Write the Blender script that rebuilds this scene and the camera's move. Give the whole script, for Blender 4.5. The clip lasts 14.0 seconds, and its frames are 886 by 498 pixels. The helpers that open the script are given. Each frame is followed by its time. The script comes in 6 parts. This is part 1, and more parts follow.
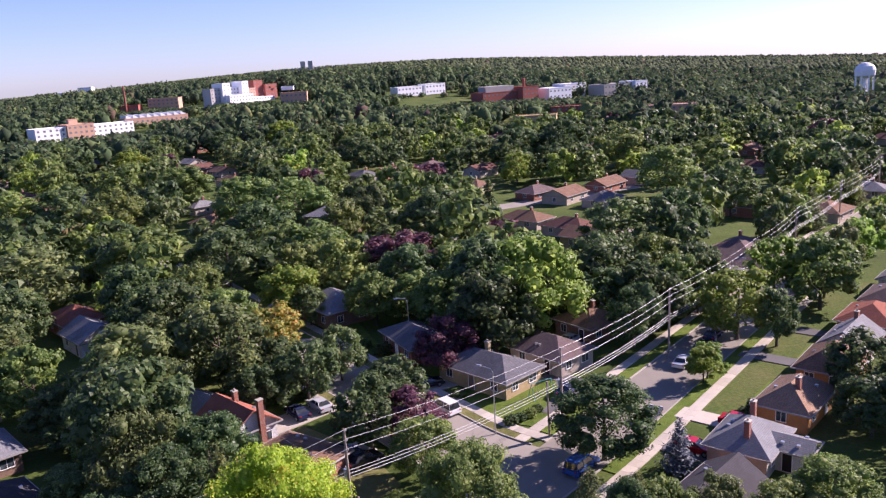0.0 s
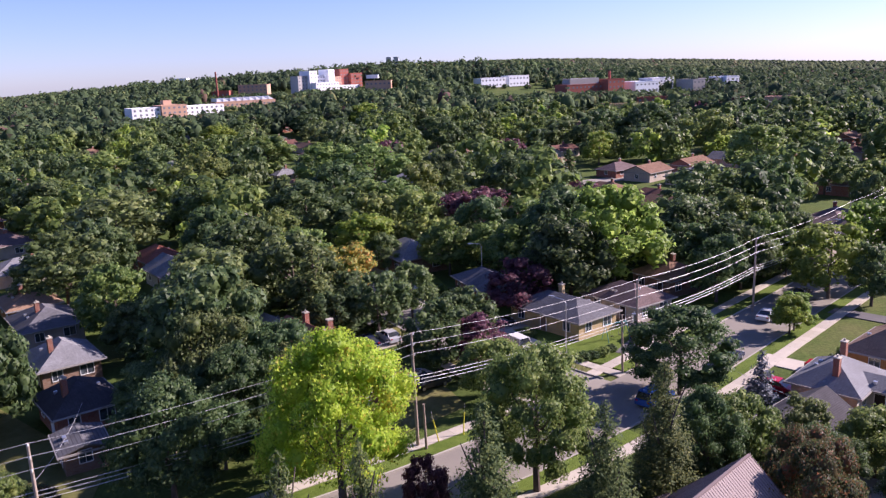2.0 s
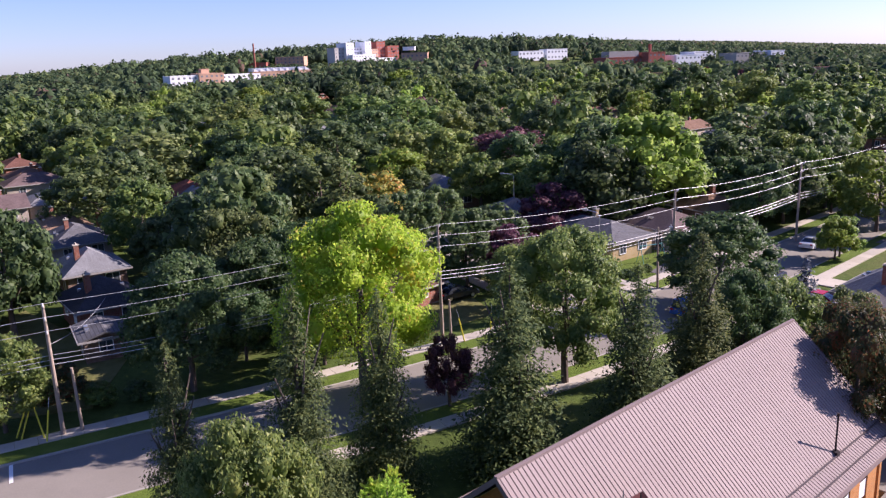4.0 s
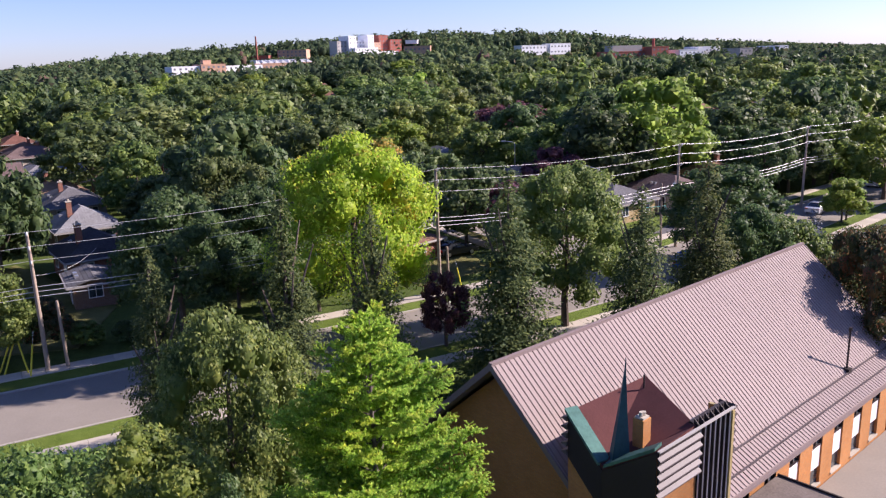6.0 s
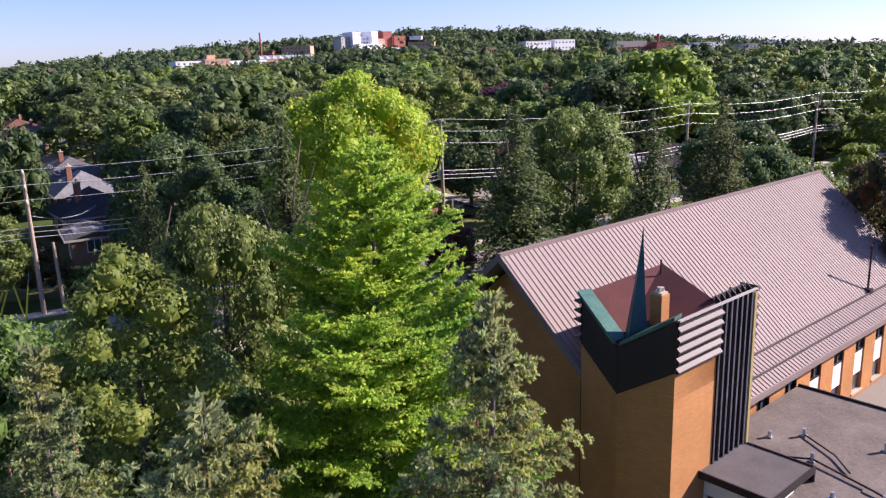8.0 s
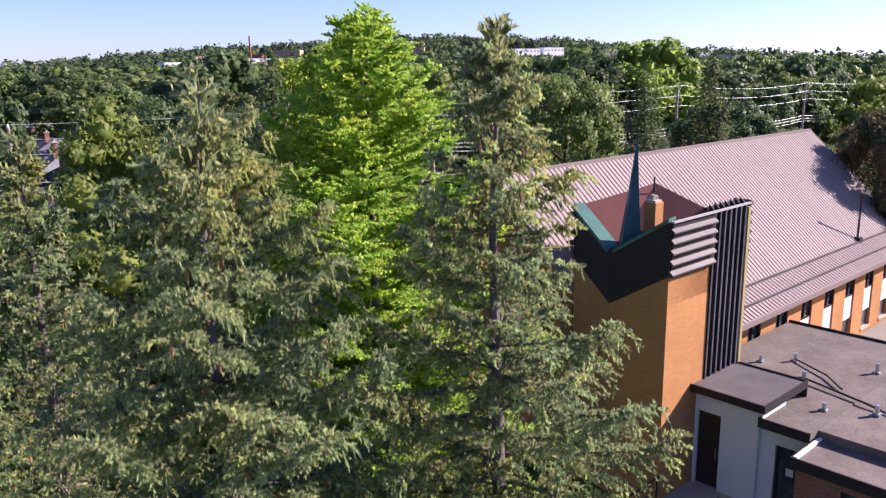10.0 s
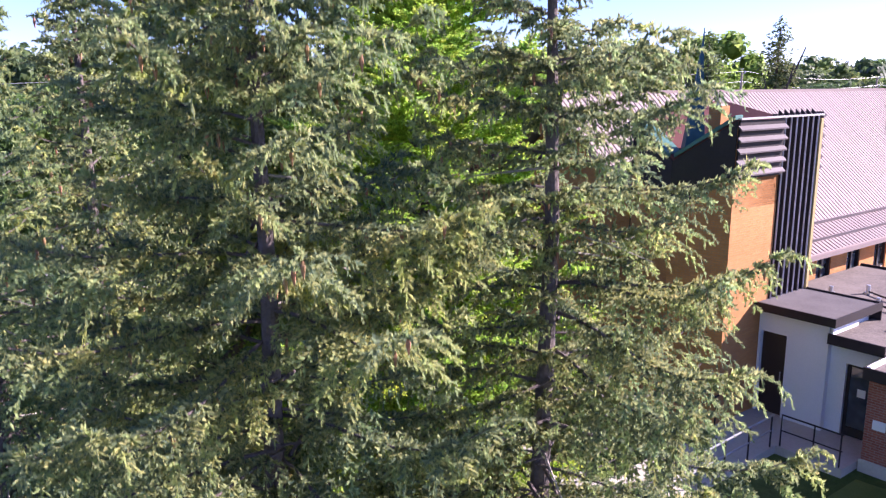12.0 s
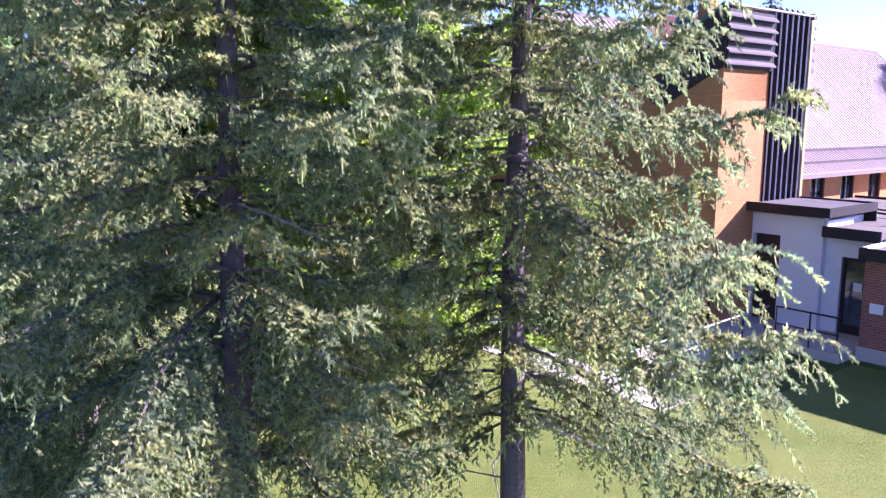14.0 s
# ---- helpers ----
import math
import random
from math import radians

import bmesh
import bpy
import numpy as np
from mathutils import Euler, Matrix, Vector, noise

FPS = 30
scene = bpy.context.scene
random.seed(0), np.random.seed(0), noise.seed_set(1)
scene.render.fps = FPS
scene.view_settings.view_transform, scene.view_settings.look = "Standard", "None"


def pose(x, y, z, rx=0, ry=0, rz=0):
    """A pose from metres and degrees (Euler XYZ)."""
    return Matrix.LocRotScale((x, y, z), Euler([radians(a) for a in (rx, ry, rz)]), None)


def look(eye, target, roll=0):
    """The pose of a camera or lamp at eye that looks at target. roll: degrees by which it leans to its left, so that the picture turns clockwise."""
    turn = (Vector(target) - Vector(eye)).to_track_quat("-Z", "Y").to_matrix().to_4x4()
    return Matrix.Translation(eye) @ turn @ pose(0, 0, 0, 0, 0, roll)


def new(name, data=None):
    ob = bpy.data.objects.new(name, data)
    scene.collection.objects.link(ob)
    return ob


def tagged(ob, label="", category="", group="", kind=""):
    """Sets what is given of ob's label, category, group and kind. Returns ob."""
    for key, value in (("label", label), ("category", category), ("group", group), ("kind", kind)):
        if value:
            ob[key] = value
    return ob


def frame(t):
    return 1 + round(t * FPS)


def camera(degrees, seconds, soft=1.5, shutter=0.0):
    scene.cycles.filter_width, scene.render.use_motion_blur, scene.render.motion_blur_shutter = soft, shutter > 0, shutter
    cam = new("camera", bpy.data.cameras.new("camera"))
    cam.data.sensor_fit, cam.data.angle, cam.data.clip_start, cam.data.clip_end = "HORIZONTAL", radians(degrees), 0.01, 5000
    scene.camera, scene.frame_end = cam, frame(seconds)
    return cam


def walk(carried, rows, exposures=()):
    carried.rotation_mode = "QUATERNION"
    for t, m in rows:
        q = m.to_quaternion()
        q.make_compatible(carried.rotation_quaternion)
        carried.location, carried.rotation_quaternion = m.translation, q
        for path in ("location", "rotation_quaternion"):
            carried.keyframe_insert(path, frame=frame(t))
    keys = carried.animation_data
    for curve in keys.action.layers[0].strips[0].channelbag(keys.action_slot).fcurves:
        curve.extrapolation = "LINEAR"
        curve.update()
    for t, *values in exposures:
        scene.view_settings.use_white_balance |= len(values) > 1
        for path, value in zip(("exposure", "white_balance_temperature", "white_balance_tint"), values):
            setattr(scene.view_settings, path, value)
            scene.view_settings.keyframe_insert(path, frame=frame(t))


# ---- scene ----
cam = camera(58.5, 14.0, 1.25, 0.3)
# t, x, y, z, and the turn about x, y, z in degrees
PATH = [
    (0.0, 0.11, 0.383, 43.415, 76.94, 3.41, 0.83),
    (0.5, 0.006, 0.133, 42.239, 76.95, 3.01, 1.02),
    (1.0, 0.015, 0.433, 39.487, 77.39, 3.28, 2.44),
    (1.5, 0.128, -0.029, 37.239, 77.58, 3.24, 4.95),
    (2.0, 0.024, -0.143, 34.45, 77.35, 2.4, 6.8),
    (2.5, 0.027, 0.139, 31.844, 76.62, 2.23, 8.12),
    (3.0, 0.073, 0.294, 29.399, 76.13, 2.26, 8.94),
    (5.5, 0.37, 0.914, 22.03, 76.56, 1.87, 9.66),
    (6.0, 0.31, 1.071, 20.775, 76.26, 1.67, 9.67),
    (6.5, 0.251, 1.189, 19.55, 76.13, 1.62, 9.78),
    (7.0, 0.171, 1.332, 18.359, 76.26, 1.77, 9.93),
    (7.5, 0.106, 1.423, 17.33, 76.33, 1.78, 10.04),
    (10.0, -0.103, 0.863, 13.369, 77.0, 0.82, 9.2),
    (10.5, -0.066, 0.849, 12.371, 77.64, 0.88, 9.35),
    (11.0, -0.024, 0.845, 11.5, 77.87, 1.16, 9.64),
    (11.5, -0.065, 0.822, 10.749, 77.8, 0.92, 11.32),
    (12.0, -0.084, 0.835, 9.931, 78.18, 0.05, 13.26),
    (12.5, -0.05, 0.942, 8.929, 78.94, -0.11, 13.22),
    (13.0, 0.017, 0.936, 7.9, 79.41, 0.1, 13.06),
    (13.5, 0.192, 0.826, 6.967, 79.36, -0.89, 13.61),
    (14.0, 0.243, 0.725, 5.967, 80.67, -0.21, 12.99),
]
walk(cam, [(t, pose(x, y, z, rx, ry, rz)) for t, x, y, z, rx, ry, rz in PATH], [(0, 1.22, 6250, 38), (3, 1.14, 6100, 35), (6, 1.17, 6300, 29), (7.5, 1.19, 6300, 29), (10, 1.34, 6200, 31), (11, 1.64, 6150, 34), (12.5, 2.02, 5700, 42), (14, 2.22, 5350, 49)])

# ---- world, sun ----
SUN_AZ, SUN_EL = math.radians(67.0), math.radians(29.0)   # azimuth from +y towards +x
sun_dir = Vector((math.sin(SUN_AZ) * math.cos(SUN_EL), math.cos(SUN_AZ) * math.cos(SUN_EL), math.sin(SUN_EL)))
world = bpy.data.worlds.new("world")
scene.world = world
world.use_nodes = True
wt = world.node_tree
sky = wt.nodes.new("ShaderNodeTexSky")
sky.sky_type, sky.sun_disc = "NISHITA", False
sky.sun_elevation, sky.sun_rotation = SUN_EL, SUN_AZ
sky.air_density, sky.dust_density, sky.ozone_density = 0.85, 0.25, 2.6
bg = wt.nodes["Background"]
bg.inputs[1].default_value = 0.062
tint = wt.nodes.new("ShaderNodeMix")
tint.data_type, tint.blend_type = "RGBA", "MULTIPLY"
tint.inputs["Factor"].default_value = 1.0
tint.inputs["B"].default_value = (0.87, 0.95, 1.26, 1)
wt.links.new(sky.outputs[0], tint.inputs["A"])
wt.links.new(tint.outputs["Result"], bg.inputs[0])
lamp = bpy.data.lights.new("sun", "SUN")
lamp.energy, lamp.angle, lamp.color = 5.0, math.radians(0.53), (1.0, 0.92, 0.79)
sun = new("sun", lamp)
sun.matrix_world = look(sun_dir * 100, (0, 0, 0))

# ---- materials ----
def nodes_of(name):
    m = bpy.data.materials.new(name)
    m.use_nodes = True
    nt = m.node_tree
    return m, nt, nt.nodes["Principled BSDF"]


def obj_coords(nt):
    return nt.nodes.new("ShaderNodeTexCoord").outputs["Object"]


def noise_tex(nt, vec, scale, detail=4.0, rough=0.6):
    n = nt.nodes.new("ShaderNodeTexNoise")
    n.inputs["Scale"].default_value, n.inputs["Detail"].default_value, n.inputs["Roughness"].default_value = scale, detail, rough
    nt.links.new(vec, n.inputs["Vector"])
    return n.outputs["Fac"]


def ramp(nt, fac, stops):
    r = nt.nodes.new("ShaderNodeValToRGB")
    e = r.color_ramp.elements
    while len(e) < len(stops):
        e.new(0.5)
    for el, (p, c) in zip(e, stops):
        el.position, el.color = p, (*c, 1)
    nt.links.new(fac, r.inputs["Fac"])
    return r.outputs["Color"]


def mix_col(nt, fac, a, b, mode="MIX"):
    n = nt.nodes.new("ShaderNodeMix")
    n.data_type, n.blend_type = "RGBA", mode
    for sock, v in ((n.inputs["Factor"], fac), (n.inputs["A"], a), (n.inputs["B"], b)):
        if isinstance(v, (int, float)):
            sock.default_value = v
        elif isinstance(v, tuple):
            sock.default_value = (*v, 1)
        else:
            nt.links.new(v, sock)
    return n.outputs["Result"]


def math_node(nt, op, a, b):
    n = nt.nodes.new("ShaderNodeMath")
    n.operation = op
    for i, v in enumerate((a, b)):
        if isinstance(v, (int, float)):
            n.inputs[i].default_value = v
        else:
            nt.links.new(v, n.inputs[i])
    return n.outputs[0]


def shade(c, k):
    return tuple(min(1.0, v * k) for v in c)


def bump(nt, bsdf, height, strength=0.3, dist=0.02):
    b = nt.nodes.new("ShaderNodeBump")
    b.inputs["Strength"].default_value, b.inputs["Distance"].default_value = strength, dist
    nt.links.new(height, b.inputs["Height"])
    nt.links.new(b.outputs[0], bsdf.inputs["Normal"])


def plain(name, col, rough=0.7, metal=0.0, var=0.25, big=0.6, fine=14.0, bumpy=0.2, spread=0.12):
    """A painted, mineral or metal surface: stains at a large scale, grain at a small one."""
    m, nt, p = nodes_of(name)
    v = obj_coords(nt)
    n1, n2 = noise_tex(nt, v, big), noise_tex(nt, v, fine)
    c = ramp(nt, n1, [(0.3, shade(col, 1 - var)), (0.7, shade(col, 1 + var))])
    c = mix_col(nt, 0.5, c, ramp(nt, n2, [(0.25, shade(col, 1 - var)), (0.75, shade(col, 1 + var))]))
    rnd = nt.nodes.new("ShaderNodeObjectInfo").outputs["Random"]
    k = math_node(nt, "ADD", math_node(nt, "MULTIPLY", rnd, 2 * spread), 1 - spread)
    hsv = nt.nodes.new("ShaderNodeHueSaturation")
    nt.links.new(k, hsv.inputs["Value"])
    nt.links.new(c, hsv.inputs["Color"])
    nt.links.new(hsv.outputs[0], p.inputs["Base Color"])
    p.inputs["Roughness"].default_value, p.inputs["Metallic"].default_value = rough, metal
    p.inputs["Specular IOR Level"].default_value = 0.5 if rough < 0.5 else 0.15
    if bumpy:
        bump(nt, p, n2, bumpy)
    return m


def wall_coords(nt, flat=1.0):
    """Courses on upright walls that stand along either axis of their house."""
    sep = nt.nodes.new("ShaderNodeSeparateXYZ")
    nt.links.new(obj_coords(nt), sep.inputs[0])
    comb = nt.nodes.new("ShaderNodeCombineXYZ")
    nt.links.new(math_node(nt, "ADD", sep.outputs[0], sep.outputs[1]), comb.inputs[0])
    nt.links.new(math_node(nt, "MULTIPLY", sep.outputs[2], flat), comb.inputs[1])
    return comb.outputs[0]


def courses(name, a, b, joint, bw, bh, gap, rough=0.85, flat=1.0, var=0.5, strength=0.4):
    """Bricks, shingles or boards in courses, each a little different, stained at a large scale."""
    m, nt, p = nodes_of(name)
    v = wall_coords(nt, flat)
    t = nt.nodes.new("ShaderNodeTexBrick")
    t.inputs["Scale"].default_value = 1.0
    t.inputs["Brick Width"].default_value, t.inputs["Row Height"].default_value, t.inputs["Mortar Size"].default_value = bw, bh, gap
    t.inputs["Color1"].default_value, t.inputs["Color2"].default_value, t.inputs["Mortar"].default_value = (*a, 1), (*b, 1), (*joint, 1)
    nt.links.new(v, t.inputs["Vector"])
    st = noise_tex(nt, obj_coords(nt), 0.5, 5)
    c = mix_col(nt, var, t.outputs["Color"], ramp(nt, st, [(0.3, (0.55, 0.53, 0.5)), (0.7, (1, 1, 1))]), "MULTIPLY")
    fi = noise_tex(nt, obj_coords(nt), 22, 3)
    c = mix_col(nt, 0.4, c, ramp(nt, fi, [(0.3, (0.6, 0.6, 0.6)), (0.7, (1.0, 1.0, 1.0))]), "MULTIPLY")
    nt.links.new(c, p.inputs["Base Color"])
    p.inputs["Roughness"].default_value = rough
    p.inputs["Specular IOR Level"].default_value = 0.12
    bump(nt, p, t.outputs["Fac"], strength, 0.01)
    return m


def leaf(name, stops, translucent=0.36, rough=0.55, spread=0.2, hue=0.02, patches=0.0, tufts=0.0):
    """Foliage: every leaf and every plant a little different."""
    m, nt, p = nodes_of(name)
    geo, info = nt.nodes.new("ShaderNodeNewGeometry"), nt.nodes.new("ShaderNodeObjectInfo")
    c = ramp(nt, geo.outputs["Random Per Island"], [(q, (r * 1.95, g * 1.5, b * 1.8)) for q, (r, g, b) in stops])
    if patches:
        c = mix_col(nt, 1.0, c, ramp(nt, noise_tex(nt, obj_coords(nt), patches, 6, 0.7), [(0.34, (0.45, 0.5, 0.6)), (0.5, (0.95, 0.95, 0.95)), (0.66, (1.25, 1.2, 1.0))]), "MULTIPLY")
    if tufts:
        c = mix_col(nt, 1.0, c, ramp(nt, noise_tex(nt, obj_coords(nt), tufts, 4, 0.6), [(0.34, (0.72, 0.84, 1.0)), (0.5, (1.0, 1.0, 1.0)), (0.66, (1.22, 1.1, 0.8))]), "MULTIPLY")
    hsv = nt.nodes.new("ShaderNodeHueSaturation")
    r = info.outputs["Random"]
    nt.links.new(math_node(nt, "ADD", math_node(nt, "MULTIPLY", r, 2 * spread), 1 - spread), hsv.inputs["Value"])
    r2 = math_node(nt, "FRACT", math_node(nt, "MULTIPLY", r, 7.31), 0)
    nt.links.new(math_node(nt, "ADD", math_node(nt, "MULTIPLY", r2, 2 * hue), 0.5 - hue), hsv.inputs["Hue"])
    nt.links.new(c, hsv.inputs["Color"])
    nt.links.new(hsv.outputs[0], p.inputs["Base Color"])
    p.inputs["Roughness"].default_value = rough
    p.inputs["Specular IOR Level"].default_value = 0.25
    tr = nt.nodes.new("ShaderNodeBsdfTranslucent")
    lite = nt.nodes.new("ShaderNodeHueSaturation")
    lite.inputs["Value"].default_value, lite.inputs["Saturation"].default_value = 1.8, 0.95
    nt.links.new(hsv.outputs[0], lite.inputs["Color"])
    nt.links.new(lite.outputs[0], tr.inputs["Color"])
    ms = nt.nodes.new("ShaderNodeMixShader")
    ms.inputs[0].default_value = translucent
    nt.links.new(p.outputs[0], ms.inputs[1])
    nt.links.new(tr.outputs[0], ms.inputs[2])
    nt.links.new(ms.outputs[0], nt.nodes["Material Output"].inputs["Surface"])
    return m


def pane_material(name, tint=(0.05, 0.06, 0.07), rough=0.06):
    m, nt, p = nodes_of(name)
    v = obj_coords(nt)
    c = ramp(nt, noise_tex(nt, v, 1.3, 2), [(0.35, shade(tint, 0.5)), (0.65, shade(tint, 1.7))])
    nt.links.new(c, p.inputs["Base Color"])
    p.inputs["Roughness"].default_value = rough
    p.inputs["Specular IOR Level"].default_value = 0.8
    return m


def ground_material():
    m, nt, p = nodes_of("grass ground")
    v = obj_coords(nt)
    a = ramp(nt, noise_tex(nt, v, 0.035, 5), [(0.35, (0.055, 0.085, 0.022)), (0.52, (0.085, 0.125, 0.03)), (0.68, (0.15, 0.15, 0.06))])
    b = ramp(nt, noise_tex(nt, v, 1.7, 6, 0.75), [(0.3, (0.45, 0.45, 0.45)), (0.7, (1.25, 1.2, 1.1))])
    fine = noise_tex(nt, v, 18, 3, 0.7)
    c = mix_col(nt, 0.75, a, b, "MULTIPLY")
    c = mix_col(nt, 0.5, c, ramp(nt, fine, [(0.3, (0.5, 0.5, 0.5)), (0.7, (1.3, 1.3, 1.2))]), "MULTIPLY")
    nt.links.new(c, p.inputs["Base Color"])
    p.inputs["Roughness"].default_value = 0.95
    p.inputs["Specular IOR Level"].default_value = 0.1
    bump(nt, p, fine, 0.6, 0.05)
    return m


def lawn_material(name, c1, c2):
    m, nt, p = nodes_of(name)
    v = obj_coords(nt)
    a = ramp(nt, noise_tex(nt, v, 0.35, 5, 0.7), [(0.32, c1), (0.68, c2)])
    fine = noise_tex(nt, v, 30, 4, 0.8)
    c = mix_col(nt, 0.55, a, ramp(nt, fine, [(0.3, (0.5, 0.5, 0.5)), (0.7, (1.25, 1.25, 1.2))]), "MULTIPLY")
    nt.links.new(c, p.inputs["Base Color"])
    p.inputs["Roughness"].default_value = 0.95
    p.inputs["Specular IOR Level"].default_value = 0.1
    bump(nt, p, fine, 0.7, 0.05)
    return m


GROUND = ground_material()
LAWN = lawn_material("mown lawn", (0.075, 0.120, 0.018), (0.135, 0.185, 0.036))
LAWN_DRY = lawn_material("dry lawn", (0.11, 0.12, 0.035), (0.20, 0.185, 0.075))
LAWN_SUN = lawn_material("summer lawn", (0.115, 0.150, 0.030), (0.190, 0.215, 0.055))
ASPHALT = plain("asphalt", (0.26, 0.235, 0.20), 0.9, var=0.16, big=0.25, fine=9)
ASPHALT_DARK = plain("driveway asphalt", (0.12, 0.115, 0.115), 0.9, var=0.2, big=0.3, fine=9)
CONCRETE = plain("concrete", (0.42, 0.38, 0.315), 0.9, var=0.16, big=0.5, fine=11)
KERB = plain("kerb concrete", (0.36, 0.335, 0.29), 0.9, var=0.15)
GUTTER = plain("dull eaves metal", (0.32, 0.30, 0.28), 0.6, var=0.12, bumpy=0.03)
WHITE = plain("white paint", (0.80, 0.80, 0.79), 0.6, var=0.06, bumpy=0.05)
CREAM = plain("cream paint", (0.68, 0.62, 0.5), 0.6, var=0.08)
STUCCO = plain("pale painted masonry", (0.72, 0.72, 0.74), 0.85, var=0.08, fine=25)
DARK_METAL = plain("dark painted metal", (0.035, 0.028, 0.028), 0.6, 0.0, var=0.2, bumpy=0.05)
FIN_METAL = plain("weathered brown metal", (0.10, 0.082, 0.084), 0.5, 0.0, var=0.25, bumpy=0.08)
STEEL = plain("galvanised steel", (0.55, 0.56, 0.58), 0.35, 0.8, var=0.15, bumpy=0.05)
COPPER = plain("green copper", (0.075, 0.17, 0.145), 0.55, 0.25, var=0.4, big=1.1, fine=7)
RED_ROOF = plain("red brown felt", (0.105, 0.040, 0.037), 0.9, var=0.25, big=0.8, fine=16)
NAVE_ROOF = plain("pale brown roof metal", (0.255, 0.202, 0.187), 0.7, 0.0, var=0.08, big=0.3, fine=6, bumpy=0.04)
NAVE_RIB = plain("brown roof rib", (0.195, 0.150, 0.140), 0.7, 0.0, var=0.12, bumpy=0.04)
FELT_ROOF = plain("dark roof felt", (0.105, 0.094, 0.094), 0.85, var=0.3, big=1.2, fine=18)
GRAVEL_ROOF = plain("gravel roof", (0.155, 0.130, 0.115), 0.95, var=0.45, big=0.9, fine=12, bumpy=0.6)
WOOD_POLE = plain("weathered pole wood", (0.30, 0.24, 0.19), 0.85, var=0.3, big=1.5, fine=20)
WIRE = plain("cable", (0.48, 0.48, 0.48), 0.5, 0.3, var=0.1, bumpy=0)
PORCELAIN = plain("insulator", (0.55, 0.53, 0.5), 0.3, var=0.1, bumpy=0)
BARK = plain("bark", (0.115, 0.09, 0.075), 0.95, var=0.4, big=2.5, fine=18, bumpy=0.9)
BARK_GREY = plain("grey spruce bark", (0.13, 0.105, 0.10), 0.95, var=0.45, big=3.0, fine=24, bumpy=0.9)
TWIG = plain("dead twig", (0.36, 0.31, 0.27), 0.9, var=0.3, fine=20)
TYRE = plain("rubber", (0.025, 0.025, 0.025), 0.8, var=0.2, bumpy=0)
RIM = plain("wheel rim", (0.5, 0.5, 0.52), 0.3, 0.8, var=0.1, bumpy=0)
GLASS = pane_material("dark window")
CAR_GLASS = pane_material("car glass", (0.03, 0.035, 0.04), 0.04)
LAMP_LENS = plain("lamp lens", (0.7, 0.68, 0.62), 0.2, var=0.05, bumpy=0)
TAIL_LENS = plain("tail lens", (0.4, 0.03, 0.03), 0.2, var=0.05, bumpy=0)
BRICK_ORANGE = courses("orange brick", (0.60, 0.27, 0.095), (0.52, 0.225, 0.076), (0.42, 0.24, 0.12), 0.21, 0.068, 0.009)
BRICK_RED = courses("red brick", (0.38, 0.13, 0.085), (0.30, 0.095, 0.065), (0.35, 0.25, 0.2), 0.21, 0.068, 0.009)
BRICK_YELLOW = courses("yellow brick", (0.55, 0.40, 0.18), (0.46, 0.32, 0.14), (0.45, 0.38, 0.28), 0.21, 0.068, 0.009)
BRICK_BROWN = courses("brown brick", (0.30, 0.17, 0.11), (0.23, 0.125, 0.085), (0.3, 0.24, 0.2), 0.21, 0.068, 0.009)
BRICK_PALE = courses("pale brick", (0.55, 0.46, 0.38), (0.48, 0.39, 0.31), (0.5, 0.45, 0.4), 0.21, 0.068, 0.009)
SIDING = courses("white siding", (0.76, 0.76, 0.75), (0.72, 0.72, 0.71), (0.45, 0.45, 0.46), 4.0, 0.16, 0.012, 0.6)


def shingle(name, c):
    return courses(name, c, shade(c, 0.8), shade(c, 0.5), 0.32, 0.13, 0.012, 0.92, 1.4, 0.6, 0.5)


SH_GREY = shingle("grey shingle", (0.30, 0.305, 0.32))
SH_DARK = shingle("charcoal shingle", (0.095, 0.09, 0.10))
SH_SLATE = shingle("slate grey shingle", (0.19, 0.19, 0.205))
SH_RED = shingle("red brown shingle", (0.42, 0.155, 0.105))
SH_RUST = shingle("dull rust shingle", (0.23, 0.115, 0.09))
SH_BROWN = shingle("brown shingle", (0.29, 0.175, 0.12))
SH_TAN = shingle("tan shingle", (0.43, 0.28, 0.19))
SH_PURPLE = shingle("dull purple shingle", (0.22, 0.16, 0.155))

L_GREEN = leaf("green leaves", [(0.0, (0.038, 0.080, 0.017)), (0.6, (0.068, 0.130, 0.026)), (1.0, (0.118, 0.184, 0.040))])
L_DARK = leaf("dark leaves", [(0.0, (0.020, 0.045, 0.014)), (0.6, (0.036, 0.076, 0.021)), (1.0, (0.064, 0.110, 0.032))])
L_BRIGHT = leaf("bright maple leaves", [(0.0, (0.054, 0.108, 0.015)), (0.6, (0.086, 0.165, 0.022)), (1.0, (0.13, 0.21, 0.035))], 0.45)
L_YELLOW = leaf("yellow green leaves", [(0.0, (0.055, 0.120, 0.014)), (0.55, (0.095, 0.18, 0.020)), (0.95, (0.14, 0.22, 0.030)), (1.0, (0.18, 0.16, 0.032))], 0.4)
L_SUNNY = leaf("sunny maple leaves", [(0.0, (0.070, 0.165, 0.010)), (0.55, (0.118, 0.25, 0.014)), (0.9, (0.17, 0.30, 0.022)), (1.0, (0.23, 0.24, 0.026))], 0.48)
L_LIME = leaf("pale olive leaves", [(0.0, (0.050, 0.100, 0.020)), (0.6, (0.092, 0.160, 0.028)), (1.0, (0.16, 0.23, 0.042))], 0.45)
L_OLIVE = leaf("olive leaves", [(0.0, (0.029, 0.056, 0.016)), (0.6, (0.054, 0.096, 0.026)), (1.0, (0.098, 0.150, 0.042))])
